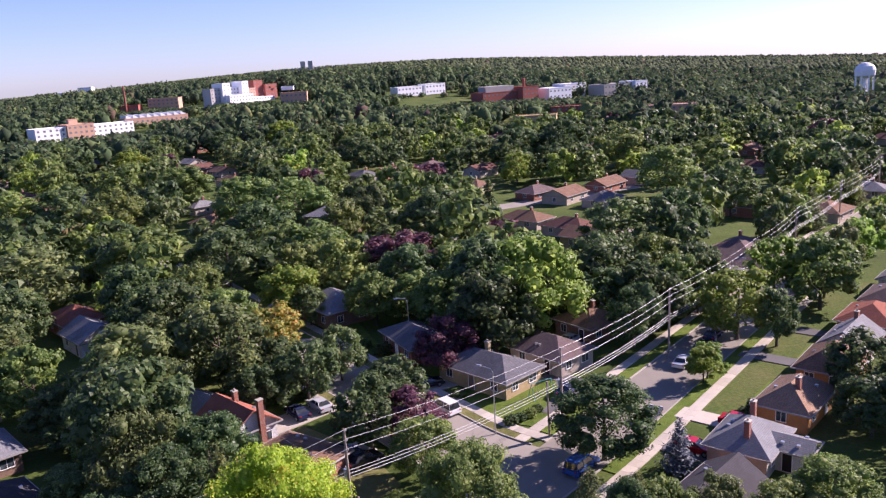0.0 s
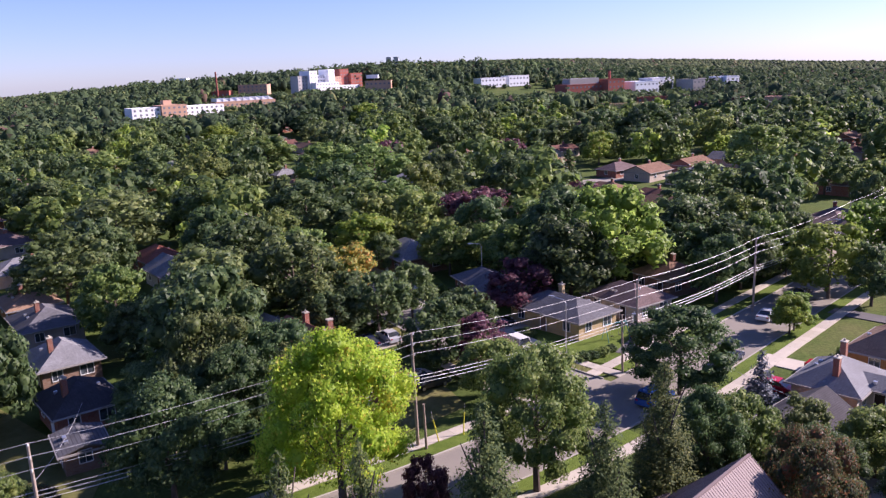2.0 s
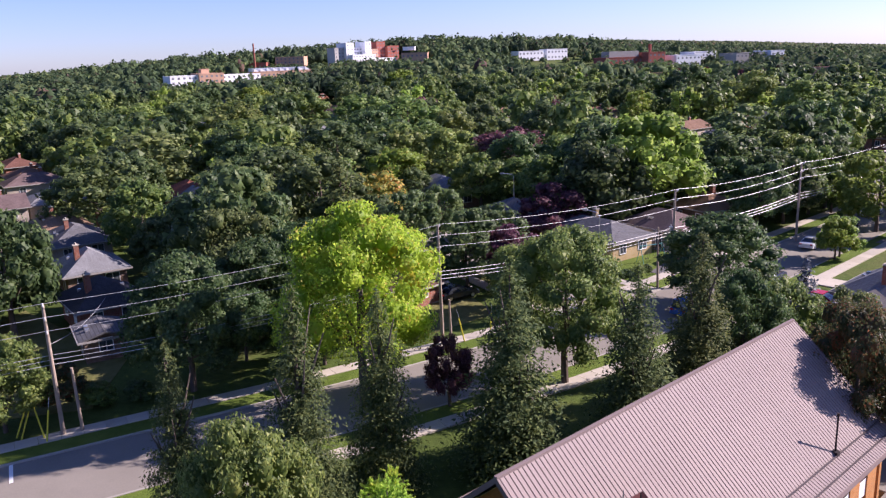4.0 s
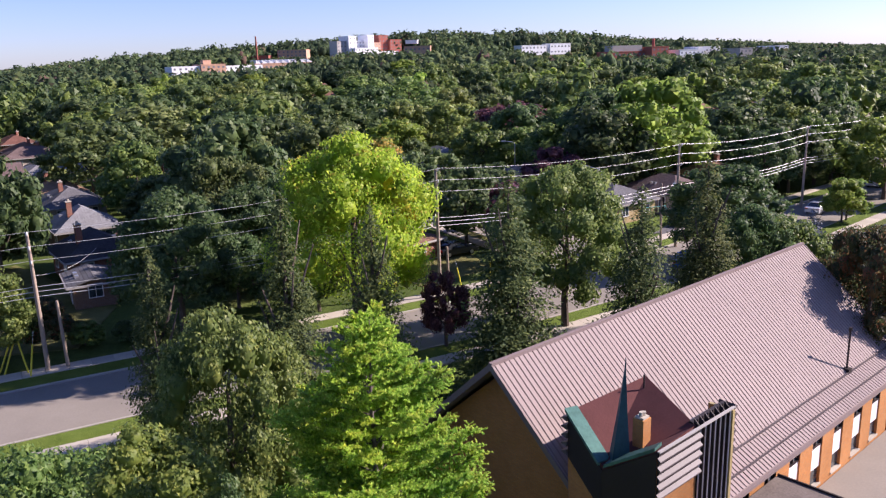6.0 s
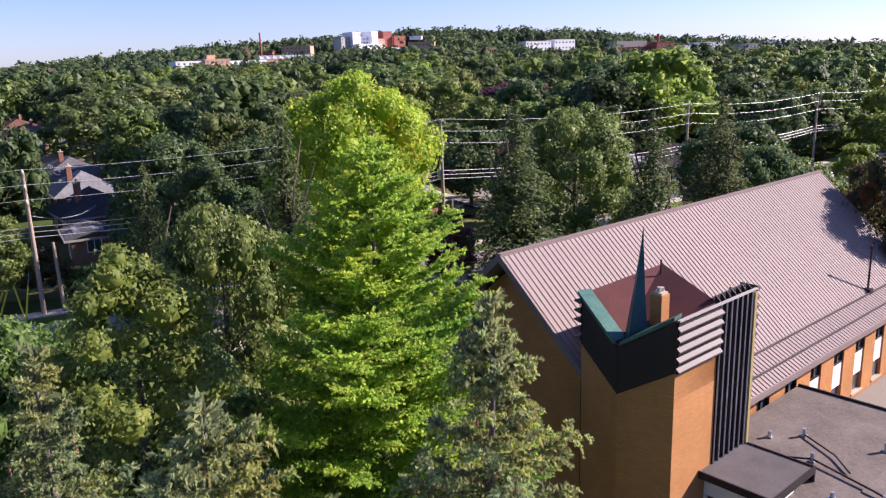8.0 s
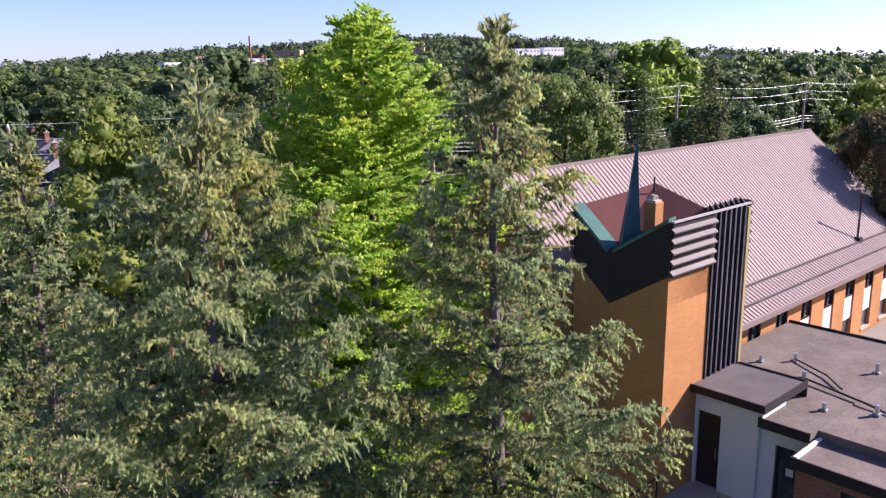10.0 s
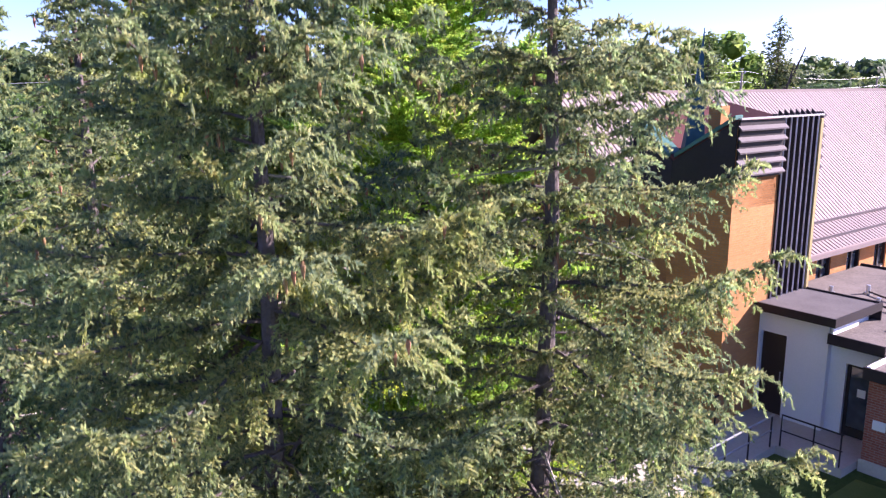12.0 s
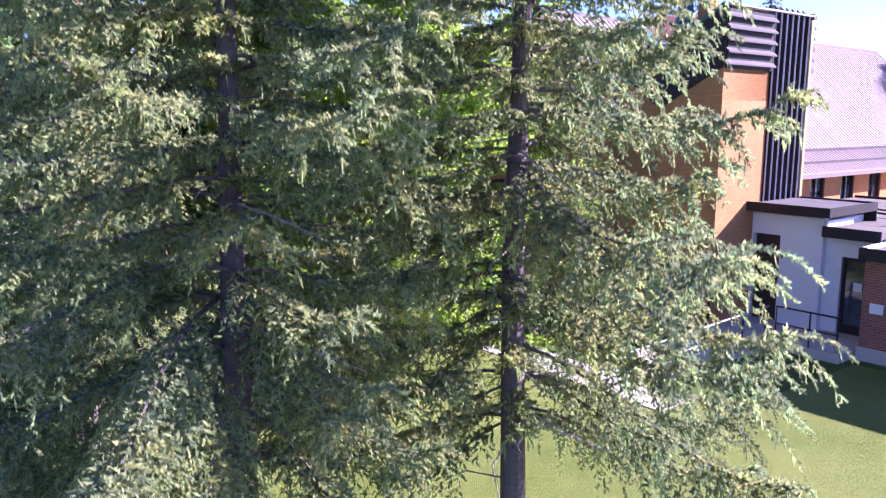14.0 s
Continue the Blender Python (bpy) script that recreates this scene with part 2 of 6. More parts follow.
L_PURPLE = leaf("purple leaves", [(0.0, (0.030, 0.017, 0.020)), (0.6, (0.055, 0.028, 0.032)), (1.0, (0.088, 0.046, 0.042))])
L_RUST = leaf("turning leaves", [(0.0, (0.022, 0.040, 0.013)), (0.6, (0.040, 0.058, 0.018)), (0.86, (0.075, 0.05, 0.02)), (1.0, (0.13, 0.05, 0.022))])
L_AUTUMN = leaf("yellow orange leaves", [(0.0, (0.05, 0.085, 0.016)), (0.5, (0.10, 0.13, 0.022)), (0.85, (0.18, 0.17, 0.03)), (1.0, (0.24, 0.12, 0.03))])
L_CONIFER = leaf("conifer needles", [(0.0, (0.026, 0.050, 0.015)), (0.6, (0.048, 0.082, 0.021)), (1.0, (0.088, 0.125, 0.030))], 0.3, 0.75)
L_BLUE = leaf("blue spruce needles", [(0.0, (0.035, 0.055, 0.055)), (1.0, (0.075, 0.105, 0.11))], 0.15)
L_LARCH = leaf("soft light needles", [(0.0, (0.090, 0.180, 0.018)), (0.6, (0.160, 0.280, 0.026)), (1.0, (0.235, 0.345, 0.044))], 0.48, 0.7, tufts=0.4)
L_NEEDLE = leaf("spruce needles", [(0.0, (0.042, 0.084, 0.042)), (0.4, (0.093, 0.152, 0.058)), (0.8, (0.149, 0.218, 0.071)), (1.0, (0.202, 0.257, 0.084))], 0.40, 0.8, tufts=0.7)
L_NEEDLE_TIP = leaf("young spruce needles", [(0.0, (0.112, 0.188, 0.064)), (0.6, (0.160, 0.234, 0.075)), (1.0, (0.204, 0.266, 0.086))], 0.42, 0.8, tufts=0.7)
L_CONE = leaf("spruce cones", [(0.0, (0.11, 0.075, 0.035)), (1.0, (0.19, 0.135, 0.06))], 0.0)
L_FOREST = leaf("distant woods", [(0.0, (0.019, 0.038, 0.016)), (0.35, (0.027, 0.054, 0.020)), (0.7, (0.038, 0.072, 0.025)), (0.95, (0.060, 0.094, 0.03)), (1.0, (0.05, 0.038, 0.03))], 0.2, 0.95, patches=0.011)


# ---- mesh helpers ----
class Build:
    """Gathers corners and faces for one mesh."""

    def __init__(self):
        self.v, self.f = [], []

    def add(self, pts, faces):
        n = len(self.v)
        self.v += [tuple(p) for p in pts]
        self.f += [tuple(i + n for i in f) for f in faces]
        return self

    def box(self, x0, x1, y0, y1, z0, z1):
        return self.add([(x, y, z) for z in (z0, z1) for y in (y0, y1) for x in (x0, x1)],
                        [(0, 2, 3, 1), (4, 5, 7, 6), (0, 1, 5, 4), (2, 6, 7, 3), (0, 4, 6, 2), (1, 3, 7, 5)])

    def prism(self, poly, z0, z1):
        """An upright prism over a plan that runs anticlockwise; z1 may be one height for each corner."""
        n = len(poly)
        tops = z1 if isinstance(z1, (list, tuple)) else [z1] * n
        lows = z0 if isinstance(z0, (list, tuple)) else [z0] * n
        return self.add([(x, y, z) for (x, y), z in zip(poly, lows)] + [(x, y, z) for (x, y), z in zip(poly, tops)],
                        [tuple(range(n))[::-1], tuple(range(n, 2 * n))] + [(i, (i + 1) % n, (i + 1) % n + n, i + n) for i in range(n)])

    def tube(self, pts, radii, sides=8, caps=True):
        pts = [Vector(p) for p in pts]
        if isinstance(radii, (int, float)):
            radii = [radii] * len(pts)
        rings = []
        for i, p in enumerate(pts):
            d = (pts[min(i + 1, len(pts) - 1)] - pts[max(i - 1, 0)]).normalized()
            s = d.cross(Vector((0, 0, 1)) if abs(d.z) < 0.9 else Vector((1, 0, 0))).normalized()
            t = d.cross(s)
            rings.append([p + (s * math.cos(a) + t * math.sin(a)) * radii[i] for a in (2 * math.pi * k / sides for k in range(sides))])
        faces = [(i * sides + k, i * sides + (k + 1) % sides, (i + 1) * sides + (k + 1) % sides, (i + 1) * sides + k) for i in range(len(pts) - 1) for k in range(sides)]
        if caps:
            faces += [tuple(range(sides))[::-1], tuple(range((len(pts) - 1) * sides, len(pts) * sides))]
        return self.add([v for r in rings for v in r], faces)

    def mesh(self, name, material):
        me = bpy.data.meshes.new(name)
        me.from_pydata(self.v, [], self.f)
        me.materials.append(material)
        me.update()
        return me


def array_mesh(name, verts, faces, material):
    """A mesh from arrays of corners (n, 3) and of faces (m, k)."""
    me = bpy.data.meshes.new(name)
    verts, faces = np.asarray(verts, np.float32), np.asarray(faces, np.int32)
    m, k = faces.shape
    me.vertices.add(len(verts))
    me.vertices.foreach_set("co", verts.ravel())
    me.loops.add(m * k)
    me.loops.foreach_set("vertex_index", faces.ravel())
    me.polygons.add(m)
    me.polygons.foreach_set("loop_start", np.arange(0, m * k, k, dtype=np.int32))
    me.materials.append(material)
    me.update(calc_edges=True)
    return me


def part(name, build, material, parent=None, label="", m=None):
    ob = new(name, build.mesh(name, material) if isinstance(build, Build) else build)
    if parent is not None:
        ob.parent = parent
    if m is not None:
        ob.matrix_basis = m
    return tagged(ob, label)


def thing(name, m, label, category, group="", kind=""):
    ob = new(name)
    ob.empty_display_size = 0.2
    ob.matrix_basis = m
    return tagged(ob, label, category, group, kind)


def smooth(a, b, x):
    t = min(1.0, max(0.0, (x - a) / (b - a)))
    return t * t * (3 - 2 * t)


# the low hill ahead and the far ridge: metres of rise by azimuth in radians
RISE_AZ = (-1.6, -0.80, -0.67, -0.56, -0.46, -0.36, -0.28, -0.21, -0.15, -0.08, 0.0, 0.06, 0.12, 0.2, 0.3, 0.48, 1.6)
HILL_RISE = (0, 0, 4, 13, 21, 26, 28, 33, 32, 30, 26, 19, 15, 9, 2, -4, 0)
FAR_RISE = (0, -12, -18, -4, 8, 28, 44, 54, 58, 60, 58, 50, 38, 24, 0, -34, 0)


def height(x, y):
    """The lie of the land: level round the streets, a low hill ahead, a far ridge."""
    r = math.hypot(x, y)
    az = math.atan2(x, y)
    if r < 280 or abs(az) > 1.6:
        return 0.0
    hill = float(np.interp(az, RISE_AZ, HILL_RISE)) * smooth(280, 1000, r)
    far = float(np.interp(az, RISE_AZ, FAR_RISE))
    return hill + (far - hill) * smooth(1100, 3800, r)


# ---- ground ----
def make_ground():
    b = Build()
    rings = [0, 20, 60, 120, 200, 280, 350, 420, 500, 580, 660, 740, 850, 1000, 1200, 1500, 1900, 2400, 3000, 3800, 4700]
    n = 144
    b.v.append((0, 0, 0))
    for r in rings[1:]:
        for k in range(n):
            a = 2 * math.pi * k / n
            x, y = r * math.sin(a), r * math.cos(a)
            b.v.append((x, y, height(x, y)))
    for k in range(n):
        b.f.append((0, 1 + (k + 1) % n, 1 + k))
        for i in range(len(rings) - 2):
            p, q = 1 + i * n, 1 + (i + 1) * n
            b.f.append((p + k, p + (k + 1) % n, q + (k + 1) % n, q + k))
    return tagged(part("ground", b, GROUND), "grassy ground that runs to a low wooded ridge", "ground", kind="structure")


make_ground()


def spline(pts, step=2.0):
    """A smooth line through plan points, as many short steps."""
    pts = [Vector((x, y)) for x, y in pts]
    ext = [pts[0] * 2 - pts[1]] + pts + [pts[-1] * 2 - pts[-2]]
    out = []
    for i in range(1, len(ext) - 2):
        p0, p1, p2, p3 = ext[i - 1:i + 3]
        n = max(2, int((p2 - p1).length / step))
        for k in range(n):
            t = k / n
            out.append(0.5 * (2 * p1 + (p2 - p0) * t + (2 * p0 - 5 * p1 + 4 * p2 - p3) * t * t + (3 * p1 - p0 - 3 * p2 + p3) * t ** 3))
    return out + [pts[-1]]


def offset(line, d):
    """The line moved to its right by d."""
    out = []
    for i, p in enumerate(line):
        t = (line[min(i + 1, len(line) - 1)] - line[max(i - 1, 0)]).normalized()
        out.append(p + Vector((t.y, -t.x)) * d)
    return out


def ribbon(line, a, b, z0, z1, keep=lambda p: True):
    """A slab along a line, from a to b metres to its right."""
    bd = Build()
    la, lb = offset(line, a), offset(line, b)
    run = []
    for i in range(len(line)):
        if keep((la[i] + lb[i]) / 2):
            run.append(i)
        if (i == len(line) - 1 or not keep((la[i] + lb[i]) / 2)) and run:
            if len(run) > 1:
                pts, faces = [], []
                for j in run:
                    pts += [(*la[j], z0), (*la[j], z1), (*lb[j], z1), (*lb[j], z0)]
                for k in range(len(run) - 1):
                    s = 4 * k
                    faces += [(s, s + 1, s + 5, s + 4), (s + 1, s + 2, s + 6, s + 5), (s + 2, s + 3, s + 7, s + 6)]
                e = 4 * (len(run) - 1)
                faces += [(0, 3, 2, 1), (e, e + 1, e + 2, e + 3)]
                bd.add(pts, faces)
            run = []
    return bd


STREET_A = spline([(-150, -52), (-75, 8), (-30.2, 43.6), (-7, 63), (9.0, 79.6), (27.0, 102.4), (42.4, 122.5), (60, 145), (113, 210), (200, 310)])
STREET_B = spline([(7.5, 78.5), (0.3, 84.5), (-6.5, 93), (-16.7, 106), (-28.5, 122.5), (-47, 148), (-80, 195), (-150, 300)])


def away_from(line, d):
    return lambda p: min((p - q).length for q in line) > d


AWAY_A, AWAY_B = away_from(STREET_A, 4.3), away_from(STREET_B, 4.6)
road = tagged(part("road", ribbon(STREET_A, -4.1, 4.1, -0.1, 0.02), ASPHALT), "worn grey asphalt residential street", "road", kind="structure")
road_b = tagged(part("road", ribbon(STREET_B, -4.3, 4.3, -0.1, 0.012), ASPHALT), "grey asphalt side street joining the junction", "road", kind="structure")
for side in (-1, 1):
    e = sorted((side * 4.1, side * 4.3))
    tagged(part("kerb", ribbon(STREET_A, *e, -0.1, 0.14, AWAY_B), KERB), "low concrete kerb along the street", "kerb", kind="structure")
    e = sorted((side * 4.3, side * 4.5))
    tagged(part("kerb", ribbon(STREET_B, *e, -0.1, 0.14, AWAY_A), KERB), "low concrete kerb along the side street", "kerb", kind="structure")
    e = sorted((side * 4.3, side * 6.2))
    tagged(part("verge", ribbon(STREET_A, *e, -0.1, 0.10, away_from(STREET_B, 6.4)), LAWN), "mown grass verge beside the kerb", "verge", kind="structure")
    e = sorted((side * 4.5, side * 5.9))
    tagged(part("verge", ribbon(STREET_B, *e, -0.1, 0.10, away_from(STREET_A, 6.2)), LAWN_DRY), "dry grass verge beside the kerb", "verge", kind="structure")


def slab_walk(line, d, keep, label):
    """A pavement of cast slabs, each its own piece."""
    walk_line = offset(line, d)
    root = thing("pavement", Matrix.Identity(4), label, "pavement", kind="structure")
    me = Build().box(-0.74, 0.74, -0.72, 0.72, -0.1, 0.13).mesh("slab", CONCRETE)
    left = 0.0
    for p, q in zip(walk_line, walk_line[1:]):
        seg = (q - p).length
        while left < seg:
            c = p + (q - p) * (left / seg)
            if keep(c):
                part("slab", me, None, root, m=pose(c.x, c.y, random.uniform(-0.008, 0.008), 0, 0, math.degrees(math.atan2(q.y - p.y, q.x - p.x))))
            left += 1.5
        left -= seg
    return root


near_part = lambda away, lo, hi: (lambda p: away(p) and lo < p.y < hi)
slab_walk(STREET_A, 6.8, near_part(away_from(STREET_B, 3.0), 10, 190), "pale concrete slab pavement beside the street")
slab_walk(STREET_A, -6.95, near_part(away_from(STREET_B, 4.6), 10, 190), "pale concrete slab pavement beside houses")
slab_walk(STREET_B, 6.6, near_part(away_from(STREET_A, 4.4), 60, 180), "pale concrete slab pavement on a side street")
slab_walk(STREET_B, -6.6, near_part(away_from(STREET_A, 4.4), 60, 180), "pale concrete slab pavement on a side street")


def patch(name, poly, z, material, label, category):
    """A lawn, yard or drive: a thin slab with a slightly uneven outline."""
    cx, cy = sum(p[0] for p in poly) / len(poly), sum(p[1] for p in poly) / len(poly)
    b = Build().prism([(x - cx, y - cy) for x, y in poly], -0.15, z)
    return tagged(part(name, b, material, m=pose(cx, cy, 0)), label, category, kind="structure")


def strip(p, q, w):
    p, q = Vector(p), Vector(q)
    t = (q - p).normalized()
    s = Vector((-t.y, t.x)) * (w / 2)
    return [tuple(p - s), tuple(q - s), tuple(q + s), tuple(p + s)]


patch("lawn", [(1, 92), (9, 88.6), (17.5, 99), (11, 104.5), (4, 99.5), (-2, 102)], 0.09, LAWN, "bright green mown corner lawn", "lawn")
patch("lawn", [(-13, 112), (-5, 103.5), (3, 108), (-6, 122)], 0.07, LAWN, "bright green mown front lawn", "lawn")
patch("lawn", [(-31, 127), (-22, 126), (-14, 120), (-20, 135)], 0.07, LAWN, "green lawn in partial shade", "lawn")
patch("lawn", [(-22, 93), (-12.5, 85), (-8, 77), (-14, 70), (-24, 80)], 0.05, LAWN_DRY, "dry front lawn beside a garage", "lawn")
patch("lawn", [(21.5, 77), (28.5, 86.5), (33, 84), (26, 74.5)], 0.06, LAWN, "mown front lawn beside the pavement", "lawn")
patch("lawn", [(33, 91.5), (40, 100), (44.5, 97), (37.5, 88)], 0.06, LAWN, "mown front lawn beside the pavement", "lawn")
patch("lawn", [(44, 104), (51, 113), (56, 109), (49, 100)], 0.06, LAWN, "mown front lawn beside the pavement", "lawn")
patch("lawn", [(55, 118), (66, 131), (72, 126), (60, 113)], 0.06, LAWN, "mown front lawn beside the pavement", "lawn")
patch("lawn", [(-60, 50), (-44, 49), (-37, 52), (-40, 62), (-60, 75)], 0.05, LAWN_DRY, "dry yellowing lawn beside a hedge", "lawn")
patch("lawn", [(-8, 9), (12, 6), (14, 16), (5.9, 21.3), (2.6, 17.2), (-8, 24)], 0.04, LAWN_SUN, "mown church lawn in sun and shade", "lawn")
for p, q, w in [((25.5, 91.5), (33, 85.5), 3.2), ((20.5, 84), (27, 79), 3.0), ((39.5, 110), (48, 103), 3.0), ((49, 120), (58, 113), 3.0), ((-20, 98), (-26, 92), 4.5), ((-12.5, 86), (-20, 78), 4.5),
                ((10, 92.5), (14, 101), 3.0), ((-9, 101), (-2, 105), 3.2), ((16, 100), (11, 106), 3.0), ((-24, 118), (-18, 124), 3.0)]:
    patch("driveway", strip(p, q, w), 0.115, ASPHALT_DARK if w < 3.1 else CONCRETE, "short paved driveway leading to a house", "driveway")
patch("car_park", [(12, 186), (2, 178), (-26, 190), (-18, 206), (8, 204)], 0.05, ASPHALT, "grey asphalt car park between trees", "car park")
patch("car_park", [(38, 188), (52, 200), (58, 216), (40, 212)], 0.05, ASPHALT, "empty grey asphalt yard", "car park")
patch("road", [(10, 235), (60, 262), (58, 270), (8, 243)], 0.05, ASPHALT, "pale asphalt street between bungalows", "road")


# ---- church: x runs along the ridge, y to its left ----
CHURCH = pose(-2.88, 28.4, 0, 0, 0, 51.6)
LENGTH, RIDGE, KINK, KINK_Z, EAVE, EAVE_Z = 25.6, 9.62, 5.35, 4.85, 6.5, 4.2
WALL_Y = 5.95


FIN_EDGE = plain("pale worn metal", (0.55, 0.50, 0.49), 0.5, 0.2, var=0.2, bumpy=0.05)


def church():
    root = thing("church", CHURCH, "orange brick church with a ribbed pale brown metal roof", "church")
    # nave walls with openings on the sunny side
    b = Build()
    b.prism([(1.0, 0), (1.0, -WALL_Y), (1.3, -WALL_Y), (1.3, 0)], 0, [9.2, 4.1, 4.1, 9.2])
    b.prism([(1.0, WALL_Y), (1.0, 0), (1.3, 0), (1.3, WALL_Y)], 0, [4.1, 9.2, 9.2, 4.1])
    part("gable_wall", b, BRICK_ORANGE, root)
    b = Build()
    b.prism([(LENGTH - 1.3, 0), (LENGTH - 1.3, -WALL_Y), (LENGTH - 1, -WALL_Y), (LENGTH - 1, 0)], 0, [9.2, 4.1, 4.1, 9.2])
    b.prism([(LENGTH - 1.3, WALL_Y), (LENGTH - 1.3, 0), (LENGTH - 1, 0), (LENGTH - 1, WALL_Y)], 0, [4.1, 9.2, 9.2, 4.1])
    part("gable_wall", b, BRICK_ORANGE, root)
    part("side_wall", Build().box(1.3, LENGTH - 1.3, WALL_Y - 0.3, WALL_Y, 0, 4.1), BRICK_ORANGE, root)
    # bays: brick pier, then a window over a white panel over a low window
    x = 4.2
    while x < LENGTH - 2.5:
        part("pier", Build().box(x, x + 1.25, -WALL_Y, -WALL_Y + 0.3, 0, 4.1), BRICK_ORANGE, root)
        if x + 2.6 < LENGTH - 1.3:
            w = part("window", Build().box(x + 1.25, x + 2.3, -WALL_Y + 0.14, -WALL_Y + 0.2, 2.75, 4.1), GLASS, root)
            part("window_frame", Build().box(x + 1.25, x + 1.31, -WALL_Y + 0.04, -WALL_Y + 0.2, 2.75, 4.1).box(x + 2.24, x + 2.3, -WALL_Y + 0.04, -WALL_Y + 0.2, 2.75, 4.1)
                 .box(x + 1.31, x + 2.24, -WALL_Y + 0.04, -WALL_Y + 0.2, 2.75, 2.81).box(x + 1.74, x + 1.8, -WALL_Y + 0.08, -WALL_Y + 0.2, 2.81, 4.1), DARK_METAL, w)
            part("panel", Build().box(x + 1.27, x + 2.28, -WALL_Y + 0.06, -WALL_Y + 0.2, 1.65, 2.74), WHITE, root, "white spandrel panel")
            w = part("window", Build().box(x + 1.25, x + 2.3, -WALL_Y + 0.14, -WALL_Y + 0.2, 0.8, 1.64), GLASS, root)
            part("sill", Build().box(x + 1.2, x + 2.35, -WALL_Y - 0.05, -WALL_Y + 0.2, 0.7, 0.79), CONCRETE, w)
            part("side_wall", Build().box(x + 1.25, x + 2.3, -WALL_Y, -WALL_Y + 0.3, 0, 0.7), BRICK_ORANGE, root)
        x += 2.3
    part("side_wall", Build().box(1.3, 4.2, -WALL_Y, -WALL_Y + 0.3, 0, 4.1), BRICK_ORANGE, root)
    # roof of sheets with ribs
    for s in (-1, 1):
        t = 0.12
        b = Build()
        prof = [(0, RIDGE), (s * KINK, KINK_Z), (s * EAVE, EAVE_Z), (s * EAVE, EAVE_Z - t), (s * KINK, KINK_Z - t), (0, RIDGE - t)]
        n = len(prof)
        pts = [(xx, y, z) for xx in (0, LENGTH) for y, z in prof]
        faces = [tuple(range(n)) if s > 0 else tuple(range(n))[::-1], tuple(range(n, 2 * n))[::-1] if s > 0 else tuple(range(n, 2 * n))] + [(i, i + n, (i + 1) % n + n, (i + 1) % n) for i in range(n)]
        roof = part("roof", b.add(pts, faces), NAVE_ROOF, root)
        rib = Build()
        for (y0, z0), (y1, z1) in ((prof[0], prof[1]), (prof[1], prof[2])):
            rib.add([(-0.035, y0, z0), (0.035, y0, z0), (0.035, y1, z1), (-0.035, y1, z1), (-0.02, y0, z0 + 0.028), (0.02, y0, z0 + 0.028), (0.02, y1, z1 + 0.028), (-0.02, y1, z1 + 0.028)],
                    [(0, 1, 5, 4), (1, 2, 6, 5), (2, 3, 7, 6), (3, 0, 4, 7), (4, 5, 6, 7)])
        me = rib.mesh("rib", NAVE_RIB)
        for k in range(int(LENGTH / 0.26)):
            part("rib", me, None, roof, m=pose(0.13 + k * 0.26, 0, 0.002))
        part("gutter", Build().box(0.02, LENGTH - 0.02, s * EAVE - 0.02 if s > 0 else -EAVE - 0.14, s * EAVE + 0.14 if s > 0 else -EAVE + 0.02, EAVE_Z - 0.16, EAVE_Z - 0.04), NAVE_RIB, root)
        # dark raised strips at the kink and between it and the eave
        for fr, lift in ((0.0, 0.16), (0.58, 0.13)):
            yy, zz = KINK + (EAVE - KINK) * fr, KINK_Z + (EAVE_Z - KINK_Z) * fr + lift
            part("snow_rail", Build().box(0.1, LENGTH - 0.1, s * yy - 0.025, s * yy + 0.025, zz - 0.14, zz - 0.05), FIN_METAL, root, "dark raised strip along the roof's lower edge")
        for xx in (-0.05, LENGTH - 0.01):
            g = Build()
            pr = [(0, RIDGE + 0.04), (s * KINK, KINK_Z + 0.04), (s * EAVE, EAVE_Z + 0.04), (s * EAVE, EAVE_Z - 0.22), (s * KINK, KINK_Z - 0.26), (0, RIDGE - 0.26)]
            pts = [(q, y, z) for q in (xx, xx + 0.06) for y, z in pr]
            g.add(pts, [tuple(range(6)), tuple(range(6, 12))[::-1]] + [(i, i + 6, (i + 1) % 6 + 6, (i + 1) % 6) for i in range(6)])
            part("barge_board", g, NAVE_RIB, root)
    part("ridge_cap", Build().prism([(-0.03, -0.09), (LENGTH + 0.03, -0.09), (LENGTH + 0.03, 0.09), (-0.03, 0.09)], RIDGE - 0.12, RIDGE + 0.04), NAVE_RIB, root)
    part("vent_pipe", Build().tube([(19.8, -5.2, 4.9), (19.8, -5.2, 7.1)], 0.05, 8).box(19.62, 19.98, -5.38, -5.02, 4.75, 5.1).tube([(19.8, -5.2, 7.05), (19.8, -5.2, 7.22)], 0.09, 8), DARK_METAL, root, "dark vent pipe standing on the roof")
    part("downpipe", Build().tube([(0.93, -3.0, 7.0), (0.93, -3.0, 0.2)], 0.05, 8), DARK_METAL, root)

    # tower: plan with a blunt prow, a valley roof falling to the spire
    tower = part("tower", Build().prism([(1.2, -3.7), (-0.05, -3.75), (-0.62, -5.6), (-0.36, -7.4), (1.95, -7.4), (3.4, -4.4), (3.3, -3.7)], 0, [8.5, 7.7, 6.75, 7.6, 8.6, 8.6, 8.5]), BRICK_ORANGE, root)
    part("tower_wall", Build().box(-0.02, 3.3, -3.9, -3.7, 6.5, 8.6).prism([(1.75, -7.4), (1.95, -7.4), (3.4, -4.4), (3.3, -3.9), (3.1, -3.9), (3.2, -4.4)], 6.5, 8.6), BRICK_ORANGE, root)
    part("tower_wall", Build().box(-0.33, 1.95, -7.4, -7.2, 6.5, 8.75), BRICK_ORANGE, root)
